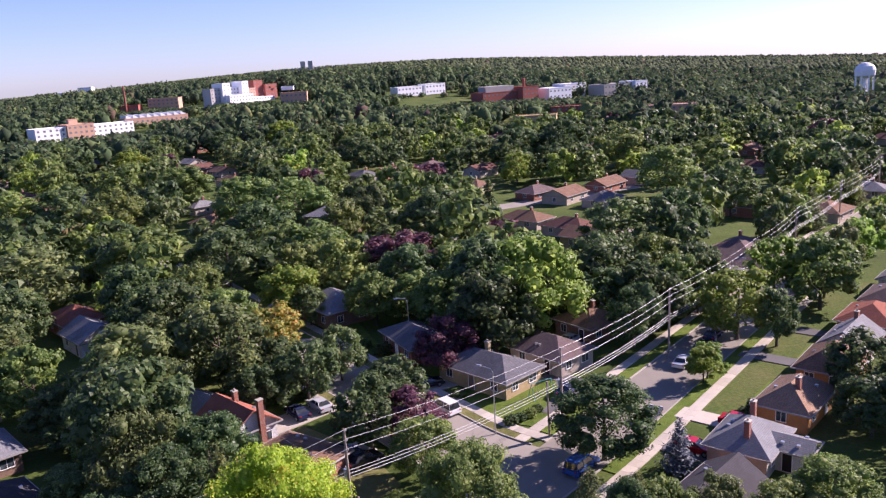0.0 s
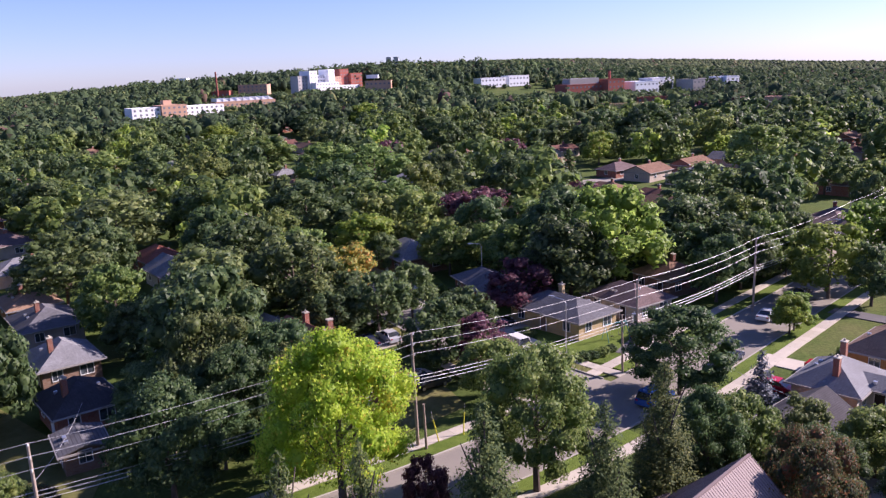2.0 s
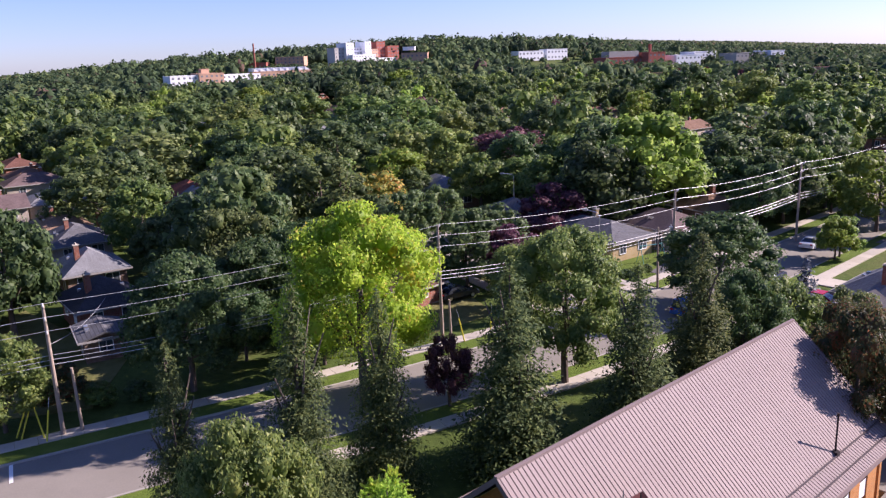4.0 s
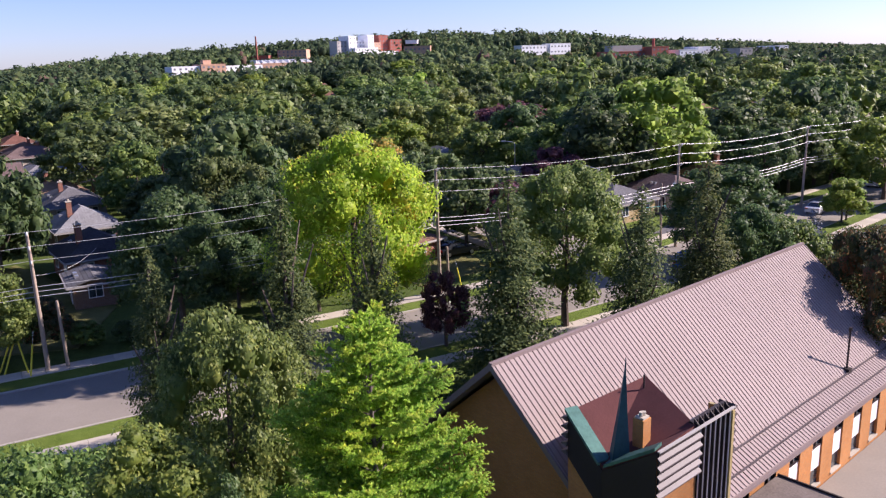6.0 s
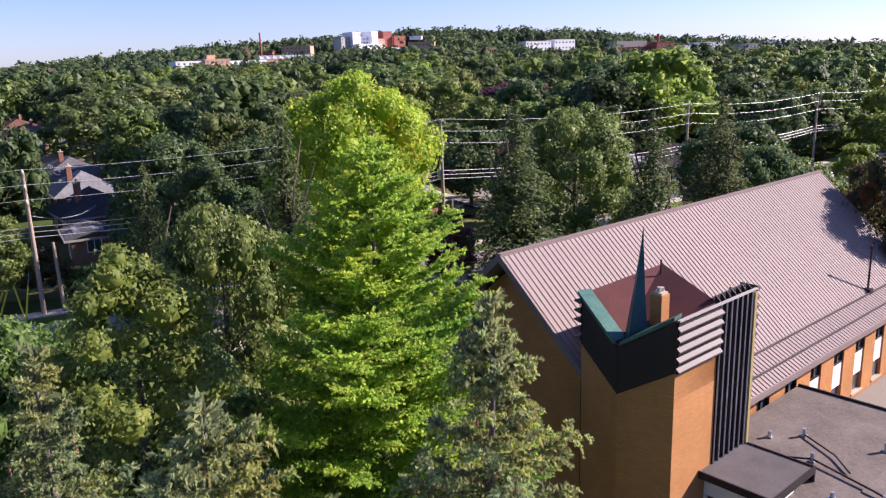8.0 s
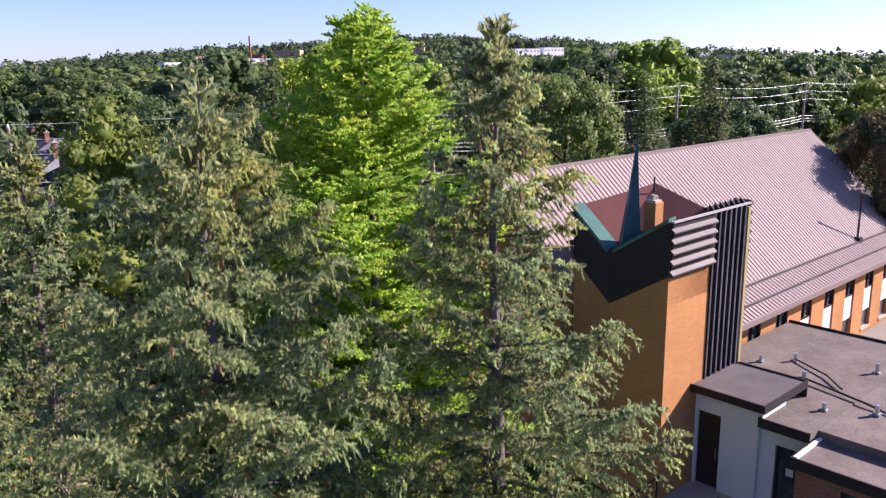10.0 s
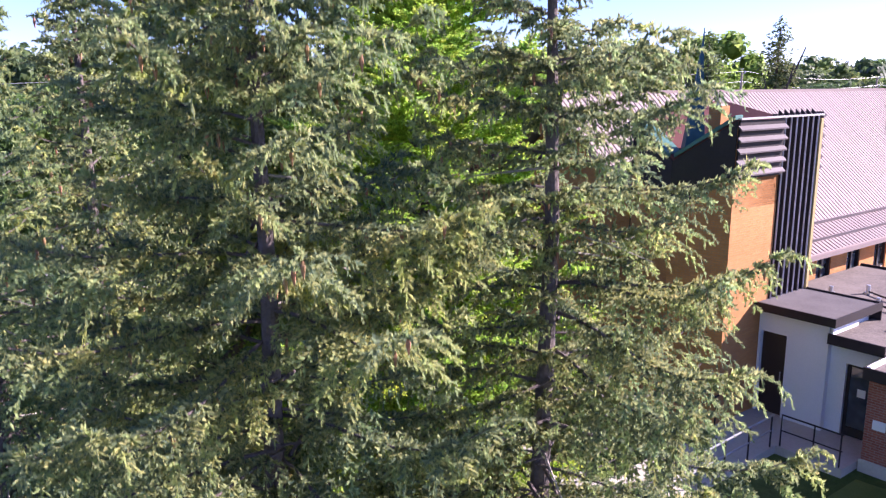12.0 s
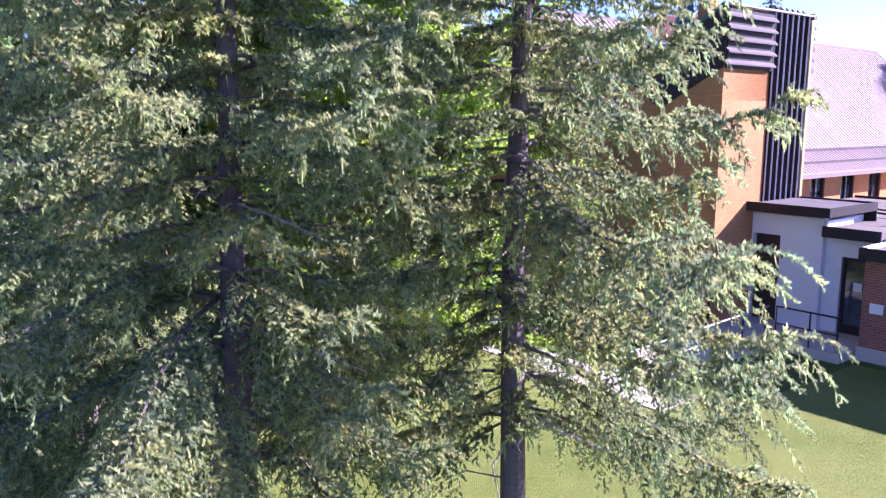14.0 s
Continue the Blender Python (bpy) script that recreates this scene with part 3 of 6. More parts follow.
    # fascia of dark slats on the prow, falling to the middle
    for (p, q, zt, zb) in (((-0.05, -3.75), (-0.62, -5.6), (8.85, 7.75), (7.3, 6.28)), ((-0.62, -5.6), (-0.36, -7.4), (7.75, 8.95), (6.28, 7.39))):
        d = Vector((q[0] - p[0], q[1] - p[1])).normalized()
        nn = Vector((d.y, -d.x)) * -0.03
        if nn.x > 0:
            nn = -nn
        b = Build().add([(p[0], p[1], zb[0]), (q[0], q[1], zb[1]), (q[0], q[1], zt[1]), (p[0], p[1], zt[0]), (p[0] + nn.x, p[1] + nn.y, zb[0]), (q[0] + nn.x, q[1] + nn.y, zb[1]), (q[0] + nn.x, q[1] + nn.y, zt[1]), (p[0] + nn.x, p[1] + nn.y, zt[0])],
                        [(4, 7, 6, 5), (0, 1, 2, 3), (0, 4, 5, 1), (3, 2, 6, 7), (0, 3, 7, 4), (1, 5, 6, 2)])
        part("fascia", b, DARK_METAL, root, "dark metal fascia")
    # sunny face: louvres over brick, then upright fins over dark glazing
    part("louvre_panel", Build().box(-0.33, 1.95, -7.46, -7.4, 7.35, 8.95), DARK_METAL, root)
    for k in range(5):
        z = 7.5 + k * 0.31
        part("louvre", Build().add([(-0.42, -7.46, z), (2.0, -7.46, z), (2.0, -7.57, z - 0.07), (-0.42, -7.57, z - 0.07), (-0.42, -7.46, z + 0.07), (2.0, -7.46, z + 0.07), (2.0, -7.57, z - 0.03), (-0.42, -7.57, z - 0.03)],
                                   [(0, 1, 2, 3), (4, 7, 6, 5), (0, 4, 5, 1), (1, 5, 6, 2), (2, 6, 7, 3), (3, 7, 4, 0)]), FIN_METAL, root)
    part("glazing", Build().box(1.97, 3.95, -7.1, -6.85, 0.0, 8.9), GLASS, root, "dark glazing behind the fins")
    for k in range(3):
        part("transom", Build().box(1.96, 3.94, -7.16, -7.08, 4.6 + k * 1.45, 4.68 + k * 1.45), DARK_METAL, root)
    for k in range(7):
        x = 2.0 + k * 0.315
        fin = part("fin", Build().add([(x - 0.015, -7.1, 0.05), (x + 0.015, -7.1, 0.05), (x + 0.015, -7.42, 0.05), (x - 0.015, -7.42, 0.05), (x - 0.015, -7.22, 9.2), (x + 0.015, -7.22, 9.2), (x + 0.015, -7.45, 8.99), (x - 0.015, -7.45, 8.99)],
                                      [(0, 3, 2, 1), (4, 5, 6, 7), (0, 1, 5, 4), (1, 2, 6, 5), (2, 3, 7, 6), (3, 0, 4, 7)]), DARK_METAL, root)
        part("nosing", Build().tube([(x, -7.44, 0.05), (x, -7.46, 8.98)], 0.026, 6), FIN_EDGE, fin, "pale worn metal edge")
    part("corner_trim", Build().box(3.95, 4.09, -7.52, -6.6, 0, 8.9), plain("ochre edge metal", (0.38, 0.30, 0.14), 0.5, 0.2, var=0.15), root, "ochre metal corner trim")
    for k in range(6):
        z = 7.35 + k * 0.31
        part("tooth", Build().prism([(4.09, -7.5), (4.27, -7.5), (4.27, -6.9), (4.09, -6.9)], [z, z + 0.05, z + 0.05, z], [z + 0.2, z + 0.09, z + 0.09, z + 0.2]), FIN_METAL, root)
    for k in range(5):
        z = 7.4 + k * 0.31
        part("tooth", Build().prism([(-0.16, -3.75), (0.25, -3.75), (0.25, -3.5), (-0.16, -3.5)], [z, z, z + 0.06, z + 0.06], [z + 0.2, z + 0.2, z + 0.1, z + 0.1]), FIN_METAL, root)
    # roof planes and copper copings
    L, S, K, R, B = (-0.05, -3.7, 8.95), (-0.6, -5.6, 7.85), (-0.34, -7.4, 9.0), (1.97, -7.3, 9.0), (3.45, -4.4, 9.4)
    lift = lambda p, d: (p[0], p[1], p[2] + d)
    b = Build().add([L, S, K, R, B] + [lift(p, -0.25) for p in (L, S, K, R, B)], [(0, 1, 4), (1, 2, 3, 4), (5, 9, 6), (6, 9, 8, 7), (0, 5, 6, 1), (1, 6, 7, 2), (2, 7, 8, 3), (3, 8, 9, 4), (4, 9, 5, 0)])
    part("tower_roof", b, RED_ROOF, root, "red-brown felt valley roof")

    def coping(p, q, w, name, material, label="", h=0.12):
        p, q = Vector(p), Vector(q)
        d = (q - p).normalized()
        s = Vector((-d.y, d.x, 0)).normalized() * (w / 2)
        up = Vector((0, 0, h))
        pts = [p - s, q - s, q + s, p + s]
        part(name, Build().add(pts + [v + up for v in pts], [(0, 3, 2, 1), (4, 5, 6, 7), (0, 1, 5, 4), (1, 2, 6, 5), (2, 3, 7, 6), (3, 0, 4, 7)]), material, root, label)

    coping((0.16, -3.66, 8.93), (-0.42, -5.5, 7.86), 0.5, "coping", COPPER, "green copper coping")
    coping((-0.42, -5.62, 7.86), (-0.16, -7.3, 8.97), 0.5, "coping", COPPER, "green copper coping")
    coping((-0.4, -7.48, 8.97), (4.05, -7.5, 8.99), 0.10, "coping", GUTTER, "pale metal coping", 0.05)
    coping((1.98, -7.12, 8.94), (4.05, -7.12, 8.98), 0.14, "coping", DARK_METAL)
    b = Build()
    c = (-0.12, -5.85)
    prof = [(7.7, 0.6), (8.0, 0.55), (8.4, 0.48), (9.6, 0.26), (11.0, 0.05), (11.45, 0.015)]
    pts = [(c[0] + r * sx * 0.75 + 0.06 * (z - 7.3), c[1] + r * sy * 0.75, z) for z, r in prof for sx, sy in ((-1, 0), (0, -1), (1, 0), (0, 1))]
    faces = [(4 * i + k, 4 * i + (k + 1) % 4, 4 * i + 4 + (k + 1) % 4, 4 * i + 4 + k) for i in range(len(prof) - 1) for k in range(4)] + [(20, 21, 22, 23)]
    part("spire", b.add(pts, faces), plain("blue green copper", (0.035, 0.085, 0.11), 0.5, 0.3, var=0.3, big=1.4, fine=8), root, "slender blue-green copper spire")
    ch = part("chimney", Build().box(0.5, 0.92, -6.32, -5.92, 7.6, 9.3), BRICK_ORANGE, root, "small orange brick chimney")
    part("chimney_cap", Build().box(0.54, 0.88, -6.28, -5.96, 9.3, 9.36).tube([(0.64, -6.12, 9.34), (0.64, -6.12, 9.52)], 0.07, 8).tube([(0.8, -6.12, 9.34), (0.8, -6.12, 9.48)], 0.07, 8), CONCRETE, ch)
    part("vent_pipe", Build().tube([(2.9, -4.7, 9.1), (2.9, -4.7, 9.7)], 0.03, 8), DARK_METAL, root)
    return root


church()


def entrance():
    root = thing("church_entrance", CHURCH, "low flat-roofed church entrance with white walls and dark doors", "building")
    # lobby by the tower
    part("wall", Build().box(1.55, 1.8, -9.5, -8.3, 0, 3.35).box(1.55, 1.8, -7.5, -7.42, 0, 3.35).box(1.55, 1.8, -8.3, -7.5, 2.75, 3.35), STUCCO, root)
    part("wall", Build().box(1.8, 3.9, -9.5, -9.3, 0, 3.3), STUCCO, root)
    door = part("door", Build().box(1.66, 1.72, -8.28, -7.52, 0.25, 2.73), plain("dark brown door", (0.035, 0.022, 0.02), 0.4, var=0.2, bumpy=0.05), root, "dark brown door in shade")
    part("handle", Build().tube([(1.62, -8.15, 1.2), (1.62, -8.15, 1.6)], 0.02, 6), STEEL, door)
    part("roof", Build().box(1.25, 4.0, -9.75, -7.35, 3.44, 3.62), FELT_ROOF, root, "dark felt roof")
    part("roof_edge", Build().box(1.2, 1.25, -9.8, -7.3, 3.42, 3.67).box(1.25, 4.0, -9.8, -9.75, 3.42, 3.67).box(4.0, 4.05, -9.8, -7.35, 3.1, 3.67), DARK_METAL, root, "dark metal roof edge")
    # second porch
    part("wall", Build().box(1.75, 2.0, -9.95, -9.5, 0, 2.9).box(1.75, 2.0, -11.0, -10.85, 0, 2.9).box(1.75, 2.0, -10.85, -9.95, 2.35, 2.9), STUCCO, root)
    door = part("door", Build().box(1.88, 1.94, -10.84, -9.96, 0.25, 2.34), GLASS, root, "dark glazed door")
    part("door_frame", Build().box(1.84, 1.97, -10.84, -10.76, 0.25, 2.34).box(1.84, 1.97, -10.04, -9.96, 0.25, 2.34).box(1.84, 1.97, -10.76, -10.04, 2.26, 2.34).box(1.84, 1.97, -10.76, -10.04, 0.25, 0.5), DARK_METAL, door)
    part("notice", Build().box(1.83, 1.838, -10.5, -10.28, 1.45, 1.68), WHITE, door, "small white paper notice")
    part("roof", Build().box(1.5, 10.9, -11.02, -9.55, 2.94, 3.12).box(4.05, 10.9, -9.55, -6.1, 2.94, 3.12), GRAVEL_ROOF, root)
    part("roof_edge", Build().box(1.45, 1.5, -11.02, -9.5, 2.86, 3.16), DARK_METAL, root)
    part("flashing", Build().box(1.5, 3.0, -9.62, -9.56, 3.12, 3.3), WHITE, root, "white metal flashing")
    # brick wing towards the lawn
    part("wall", Build().box(0.5, 0.75, -12.3, -11.1, 0.35, 2.6).box(0.5, 0.75, -13.4, -12.3, 0.35, 1.0).box(0.5, 0.75, -24, -13.4, 0.35, 2.6).box(0.5, 0.75, -13.4, -12.3, 2.3, 2.6).box(0.75, 2.0, -11.35, -11.1, 0.35, 2.6), BRICK_RED, root, "red-brown brick wall")
    part("foundation", Build().box(0.46, 0.75, -24, -11.06, 0, 0.35).box(0.75, 2.0, -11.35, -11.06, 0, 0.35), CONCRETE, root, "pale concrete foundation strip")
    w = part("window", Build().box(0.62, 0.68, -13.38, -12.32, 1.02, 2.28), GLASS, root)
    part("window_frame", Build().box(0.56, 0.7, -13.38, -13.3, 1.02, 2.28).box(0.56, 0.7, -12.4, -12.32, 1.02, 2.28).box(0.56, 0.7, -13.3, -12.4, 1.62, 1.68), DARK_METAL, w)
    part("roof", Build().box(0.35, 2.0, -24, -11.05, 2.64, 2.82).box(2.0, 10.9, -24, -11.02, 2.64, 3.09).box(10.5, 10.9, -11.05, -6.1, 2.64, 2.9), GRAVEL_ROOF, root)
    part("roof_edge", Build().box(0.3, 0.35, -24, -11.0, 2.56, 2.88).box(0.35, 2.0, -11.04, -11.0, 2.56, 2.88), DARK_METAL, root)
    part("flashing", Build().box(0.36, 1.98, -11.16, -11.06, 2.82, 2.9), WHITE, root, "white metal flashing")
    part("roof_edge", Build().box(10.9, 10.98, -24, -6.1, 2.6, 3.2), DARK_METAL, root)
    part("wall", Build().box(10.6, 10.85, -24, -6.0, 0, 2.6), BRICK_ORANGE, root)
    part("sign", Build().box(0.47, 0.5, -11.62, -11.3, 1.25, 1.5).box(0.462, 0.47, -11.58, -11.34, 1.42, 1.44).box(0.462, 0.47, -11.58, -11.38, 1.34, 1.36), WHITE, root, "small white notice plate")
    for x, y, h in [(5.2, -9.2, 0.35), (6.8, -8.2, 0.3), (4.2, -11.8, 0.3), (3.4, -10.6, 0.25), (7.6, -10.6, 0.35), (5.9, -7.4, 0.25)]:
        part("roof_vent", Build().tube([(x, y, 2.8), (x, y, 3.12 + h)], 0.07, 10).box(x - 0.1, x + 0.1, y - 0.1, y + 0.1, 2.8, 3.18), STEEL, root)
    part("conduit", Build().tube([(4.6, -8.2, 3.2), (5.2, -9.2, 3.24), (4.6, -11.4, 3.2), (4.0, -13.6, 3.0)], 0.035, 6), DARK_METAL, root)
    part("conduit", Build().tube([(6.8, -8.2, 3.2), (6.0, -9.6, 3.22), (5.2, -10.4, 3.2)], 0.03, 6), DARK_METAL, root)
    return root


entrance()


def to_church(a, b, z=0.0):
    p = CHURCH @ Vector((a, -b, z))
    return (p.x, p.y)


patch("car_park", [to_church(11.0, 6.0), to_church(11.0, 30), to_church(45, 30), to_church(45, -12), to_church(25.7, -12), to_church(25.7, 6.0)], 0.55, ASPHALT, "worn grey asphalt church car park", "car park")


def entrance_ramp():
    root = thing("entrance_ramp", CHURCH, "concrete entrance ramp with pipe handrails", "ramp")
    part("landing", Build().box(-0.3, 1.9, -11.0, -7.3, -0.1, 0.24), CONCRETE, root)
    part("slope", Build().prism([(-6.2, -9.2), (-0.3, -9.2), (-0.3, -7.4), (-6.2, -7.4)], -0.1, [0.04, 0.24, 0.24, 0.04]), CONCRETE, root)
    for y in (-7.45, -9.15):
        rail = part("handrail", Build().tube([(-6.1, y, 0.95), (-0.4, y, 1.15)], 0.028, 8).tube([(-6.1, y, 0.55), (-0.4, y, 0.72)], 0.022, 8), STEEL if y < -8 else DARK_METAL, root)
        for k in range(6):
            x = -6.0 + k * 1.1
            part("post", Build().tube([(x, y, 0.0), (x, y, 0.96 + 0.035 * (x + 6))], 0.024, 8), DARK_METAL, rail)
    rail = part("handrail", Build().tube([(-0.25, -10.95, 1.15), (-0.25, -9.3, 1.15), (-0.25, -9.3, 0.25)], 0.026, 8).tube([(-0.25, -10.95, 0.7), (-0.25, -9.3, 0.7)], 0.02, 8), DARK_METAL, root)
    for y in (-10.9, -10.2):
        part("post", Build().tube([(-0.25, y, 0.2), (-0.25, y, 1.15)], 0.022, 8), DARK_METAL, rail)


entrance_ramp()
patch("path", strip((-10.7, 27.2), (1.5, 17.3), 1.2), 0.06, KERB, "pale concrete path across the church lawn", "path")


# ---- houses ----
def house(c, rot, w, d, wall, roof_mat, label, eave=2.7, rise=1.9, kind="hip", chimney=(), upper=None, category="house", detail=True, over=0.5, group="houses along the streets"):
    """A house: x along its width, y along its depth. Hipped or gabled along x."""
    root = thing("house", pose(c[0], c[1], height(*c), 0, 0, rot), label, category, group)
    hw, hd = w / 2, d / 2
    b = Build()
    for x0, x1, y0, y1 in ((-hw, hw, -hd, -hd + 0.25), (-hw, hw, hd - 0.25, hd), (-hw, -hw + 0.25, -hd + 0.25, hd - 0.25), (hw - 0.25, hw, -hd + 0.25, hd - 0.25)):
        b.box(x0, x1, y0, y1, -0.3, eave)
    part("wall", b, wall, root)
    ow, od, t = hw + over, hd + over, 0.16
    z0 = eave - 0.1
    run = max(0.05, ow - od) if kind == "hip" else ow
    top = z0 + rise
    if kind == "pyramid":
        run = 0.05
    rp = [(-ow, -od, z0), (ow, -od, z0), (ow, od, z0), (-ow, od, z0), (-run, 0, top), (run, 0, top)]
    if kind == "gable":
        rp[4], rp[5] = (-ow, 0, top), (ow, 0, top)
    pts = rp + [(x, y, z - t) for x, y, z in rp]
    faces = [(0, 1, 5, 4), (2, 3, 4, 5), (6, 10, 11, 7), (8, 11, 10, 9)]
    if kind == "gable":
        faces += [(0, 6, 7, 1), (2, 8, 9, 3), (0, 4, 10, 6), (4, 3, 9, 10), (1, 7, 11, 5), (5, 11, 8, 2)]
    else:
        faces += [(1, 2, 5), (3, 0, 4), (7, 11, 8), (9, 10, 6), (0, 6, 7, 1), (1, 7, 8, 2), (2, 8, 9, 3), (3, 9, 6, 0)]
    roof = part("roof", Build().add(pts, faces), roof_mat, root)
    if kind == "gable":
        k = rise * hd / od
        for s in (-1, 1):
            x0, x1 = sorted((s * hw, s * (hw - 0.2)))
            part("gable", Build().add([(x0, -hd, eave), (x0, hd, eave), (x0, 0, eave + k - 0.12), (x1, -hd, eave), (x1, hd, eave), (x1, 0, eave + k - 0.12)],
                                      [(0, 2, 1), (3, 4, 5), (0, 1, 4, 3), (1, 2, 5, 4), (2, 0, 3, 5)]), upper or wall, root)
    part("gutter", Build().box(-ow - 0.1, ow + 0.1, -od - 0.1, -od - 0.004, z0 - 0.2, z0 - 0.02).box(-ow - 0.1, ow + 0.1, od + 0.004, od + 0.1, z0 - 0.2, z0 - 0.02)
         .box(-ow - 0.1, -ow - 0.004, -od, od, z0 - 0.2, z0 - 0.02).box(ow + 0.004, ow + 0.1, -od, od, z0 - 0.2, z0 - 0.02), GUTTER, root)

    def opening(side, u, wd, zb, zt, name="window"):
        m = {0: pose(u, -hd, 0), 1: pose(hw, u, 0, 0, 0, 90), 2: pose(-u, hd, 0, 0, 0, 180), 3: pose(-hw, -u, 0, 0, 0, -90)}[side]
        if name == "door":
            dr = part("door", Build().box(-wd / 2, wd / 2, -0.05, -0.006, zb, zt), random.choice((WHITE, DARK_METAL, BRICK_BROWN)), root, m=m)
            part("door_frame", Build().box(-wd / 2 - 0.08, -wd / 2, -0.08, -0.004, zb, zt + 0.08).box(wd / 2, wd / 2 + 0.08, -0.08, -0.004, zb, zt + 0.08).box(-wd / 2, wd / 2, -0.08, -0.004, zt, zt + 0.08), WHITE, dr)
            return
        wn = part("window", Build().box(-wd / 2, wd / 2, -0.03, -0.006, zb, zt), GLASS, root, m=m)
        f = 0.07
        part("window_frame", Build().box(-wd / 2 - f, -wd / 2, -0.07, -0.004, zb - f, zt + f).box(wd / 2, wd / 2 + f, -0.07, -0.004, zb - f, zt + f).box(-wd / 2, wd / 2, -0.07, -0.004, zt, zt + f)
             .box(-wd / 2, wd / 2, -0.1, -0.004, zb - f, zb).box(-0.025, 0.025, -0.06, -0.031, zb, zt), WHITE, wn)

    floors = [0.0] if eave < 4 else [0.0, 2.75]
    for fz in floors:
        for side, span in ((0, hw), (1, hd), (2, hw), (3, hd)):
            n = max(1, int(span * 2 / (3.2 if detail else 4.5)))
            for k in range(n):
                u = -span + (k + 0.5) * 2 * span / n
                if detail and fz == 0 and side in (0, 2) and k == n // 2:
                    opening(side, u, 0.95, 0.15, 2.15, "door")
                else:
                    opening(side, u, 1.5 if k % 2 else 1.1, fz + 1.0, fz + 2.15)
    for x, y in chimney:
        zr = z0 + rise * max(0.1, 1 - abs(y) / od) - 0.3
        cm = part("chimney", Build().box(x - 0.32, x + 0.32, y - 0.28, y + 0.28, zr - 0.6, max(top, zr) + 0.75), BRICK_RED if wall != BRICK_YELLOW else BRICK_YELLOW, root)
        part("chimney_cap", Build().box(x - 0.38, x + 0.38, y - 0.34, y + 0.34, max(top, zr) + 0.75, max(top, zr) + 0.85).tube([(x, y, max(top, zr) + 0.8), (x, y, max(top, zr) + 1.1)], 0.12, 8), CONCRETE, cm)
    if detail:
        for k in range(3):
            x = random.uniform(-hw * 0.6, hw * 0.6)
            y = -od * 0.55 * random.choice((-1, 1))
            z = z0 + rise * (1 - abs(y) / od)
            if abs(x) < run + 0.3 or kind == "gable":
                part("roof_vent", Build().box(x - 0.17, x + 0.17, y - 0.17, y + 0.17, z - 0.1, z + 0.2), STEEL, root)
    return root


# the white gabled house and its low garage
HOUSES = []


def put_house(c, rot, w, d, wall, roof_mat, label, *a, **k):
    HOUSES.append((c[0], c[1], max(w, d) / 2))
    return house(c, rot, w, d, wall, roof_mat, label, *a, **k)


wh = put_house((-28.7, 88.6), -44, 7.8, 6.4, SIDING, SH_RED, "white gabled house with a red-brown roof and brick base", 3.3, 2.4, "gable", [(-1.0, 0.8)], SIDING)
part("brick_base", Build().box(-4.08, 4.08, -3.28, -3.2, -0.3, 1.1).box(-4.08, 4.08, 3.2, 3.28, -0.3, 1.1).box(-4.08, -4.0, -3.2, 3.2, -0.3, 1.1).box(4.0, 4.08, -3.2, 3.2, -0.3, 1.1), BRICK_RED, wh, "red brick base")
wc = part("chimney", Build().box(4.08, 4.6, 0.6, 1.3, -0.3, 6.6), BRICK_RED, wh, "tall red brick chimney on the gable")
part("chimney_cap", Build().box(4.02, 4.66, 0.54, 1.36, 6.6, 6.72), CONCRETE, wc)
put_house((-19.6, 81.6), -34, 9.2, 5.4, BRICK_RED, SH_BROWN, "low garage with a wide brown shingle roof", 2.3, 1.1, "hip", category="garage")
put_house((-35.6, 96.4), -40, 5.0, 4.2, SIDING, SH_GREY, "small grey-roofed annex beside a gabled house", 2.5, 1.6, "gable")
put_house((2.6, 104.2), -44, 12.4, 7.4, BRICK_YELLOW, SH_SLATE, "yellow brick bungalow with a grey hipped roof", 2.7, 1.9, "hip", [(-1.2, 1.2)])
put_house((11.9, 109.9), -48, 9.6, 7.2, BRICK_PALE, SH_PURPLE, "brick bungalow with a dark hipped roof and porch", 2.7, 1.9, "hip")
put_house((19.2, 121.5), -52, 7.6, 7.2, BRICK_BROWN, SH_BROWN, "brown brick bungalow with a brown pyramid roof", 2.9, 2.1, "hip", [(0.6, 0.4)])
put_house((-24, 137.4), -51, 11.5, 9.2, BRICK_BROWN, SH_GREY, "brick house with a pale grey hipped roof", 3.2, 2.4, "hip")
put_house((-8.4, 117.6), -62, 11.0, 6.4, BRICK_RED, SH_SLATE, "red brick bungalow with a blue-grey roof", 2.8, 1.8, "hip")
put_house((23.0, 69.2), 47, 8.0, 5.6, BRICK_RED, SH_DARK, "bungalow with a charcoal shingle roof and vents", 2.6, 2.0, "gable")
put_house((29.6, 79.4), 52, 7.8, 6.2, BRICK_PALE, SH_GREY, "long bungalow with a pale grey-green hipped roof", 2.7, 2.1, "hip", [(-2.4, -0.6), (2.8, 0.5)])
put_house((33.4, 77.2), -40, 3.8, 3.4, SIDING, SH_GREY, "white sunroom annex with a grey roof", 2.7, 0.9, "gable")
put_house((38.6, 89.2), 49, 9.2, 5.8, BRICK_ORANGE, SH_TAN, "long brick bungalow with a tan shingle roof", 2.7, 2.2, "hip", [(-1.5, -0.8)])
put_house((47.6, 99.2), 51, 9.0, 6.4, BRICK_ORANGE, SH_BROWN, "orange brick bungalow with a brown hipped roof", 2.8, 2.4, "hip", [(0.5, -1.0)])
put_house((53.8, 106.8), 49, 8.4, 5.6, SIDING, SH_GREY, "white gabled bungalow with a pale grey roof", 2.9, 2.2, "gable", [(3.0, 0.3)])
put_house((61.5, 116.0), 49, 9.5, 7.6, BRICK_RED, SH_RED, "red brick bungalow with a red-brown roof", 2.8, 2.1, "hip")
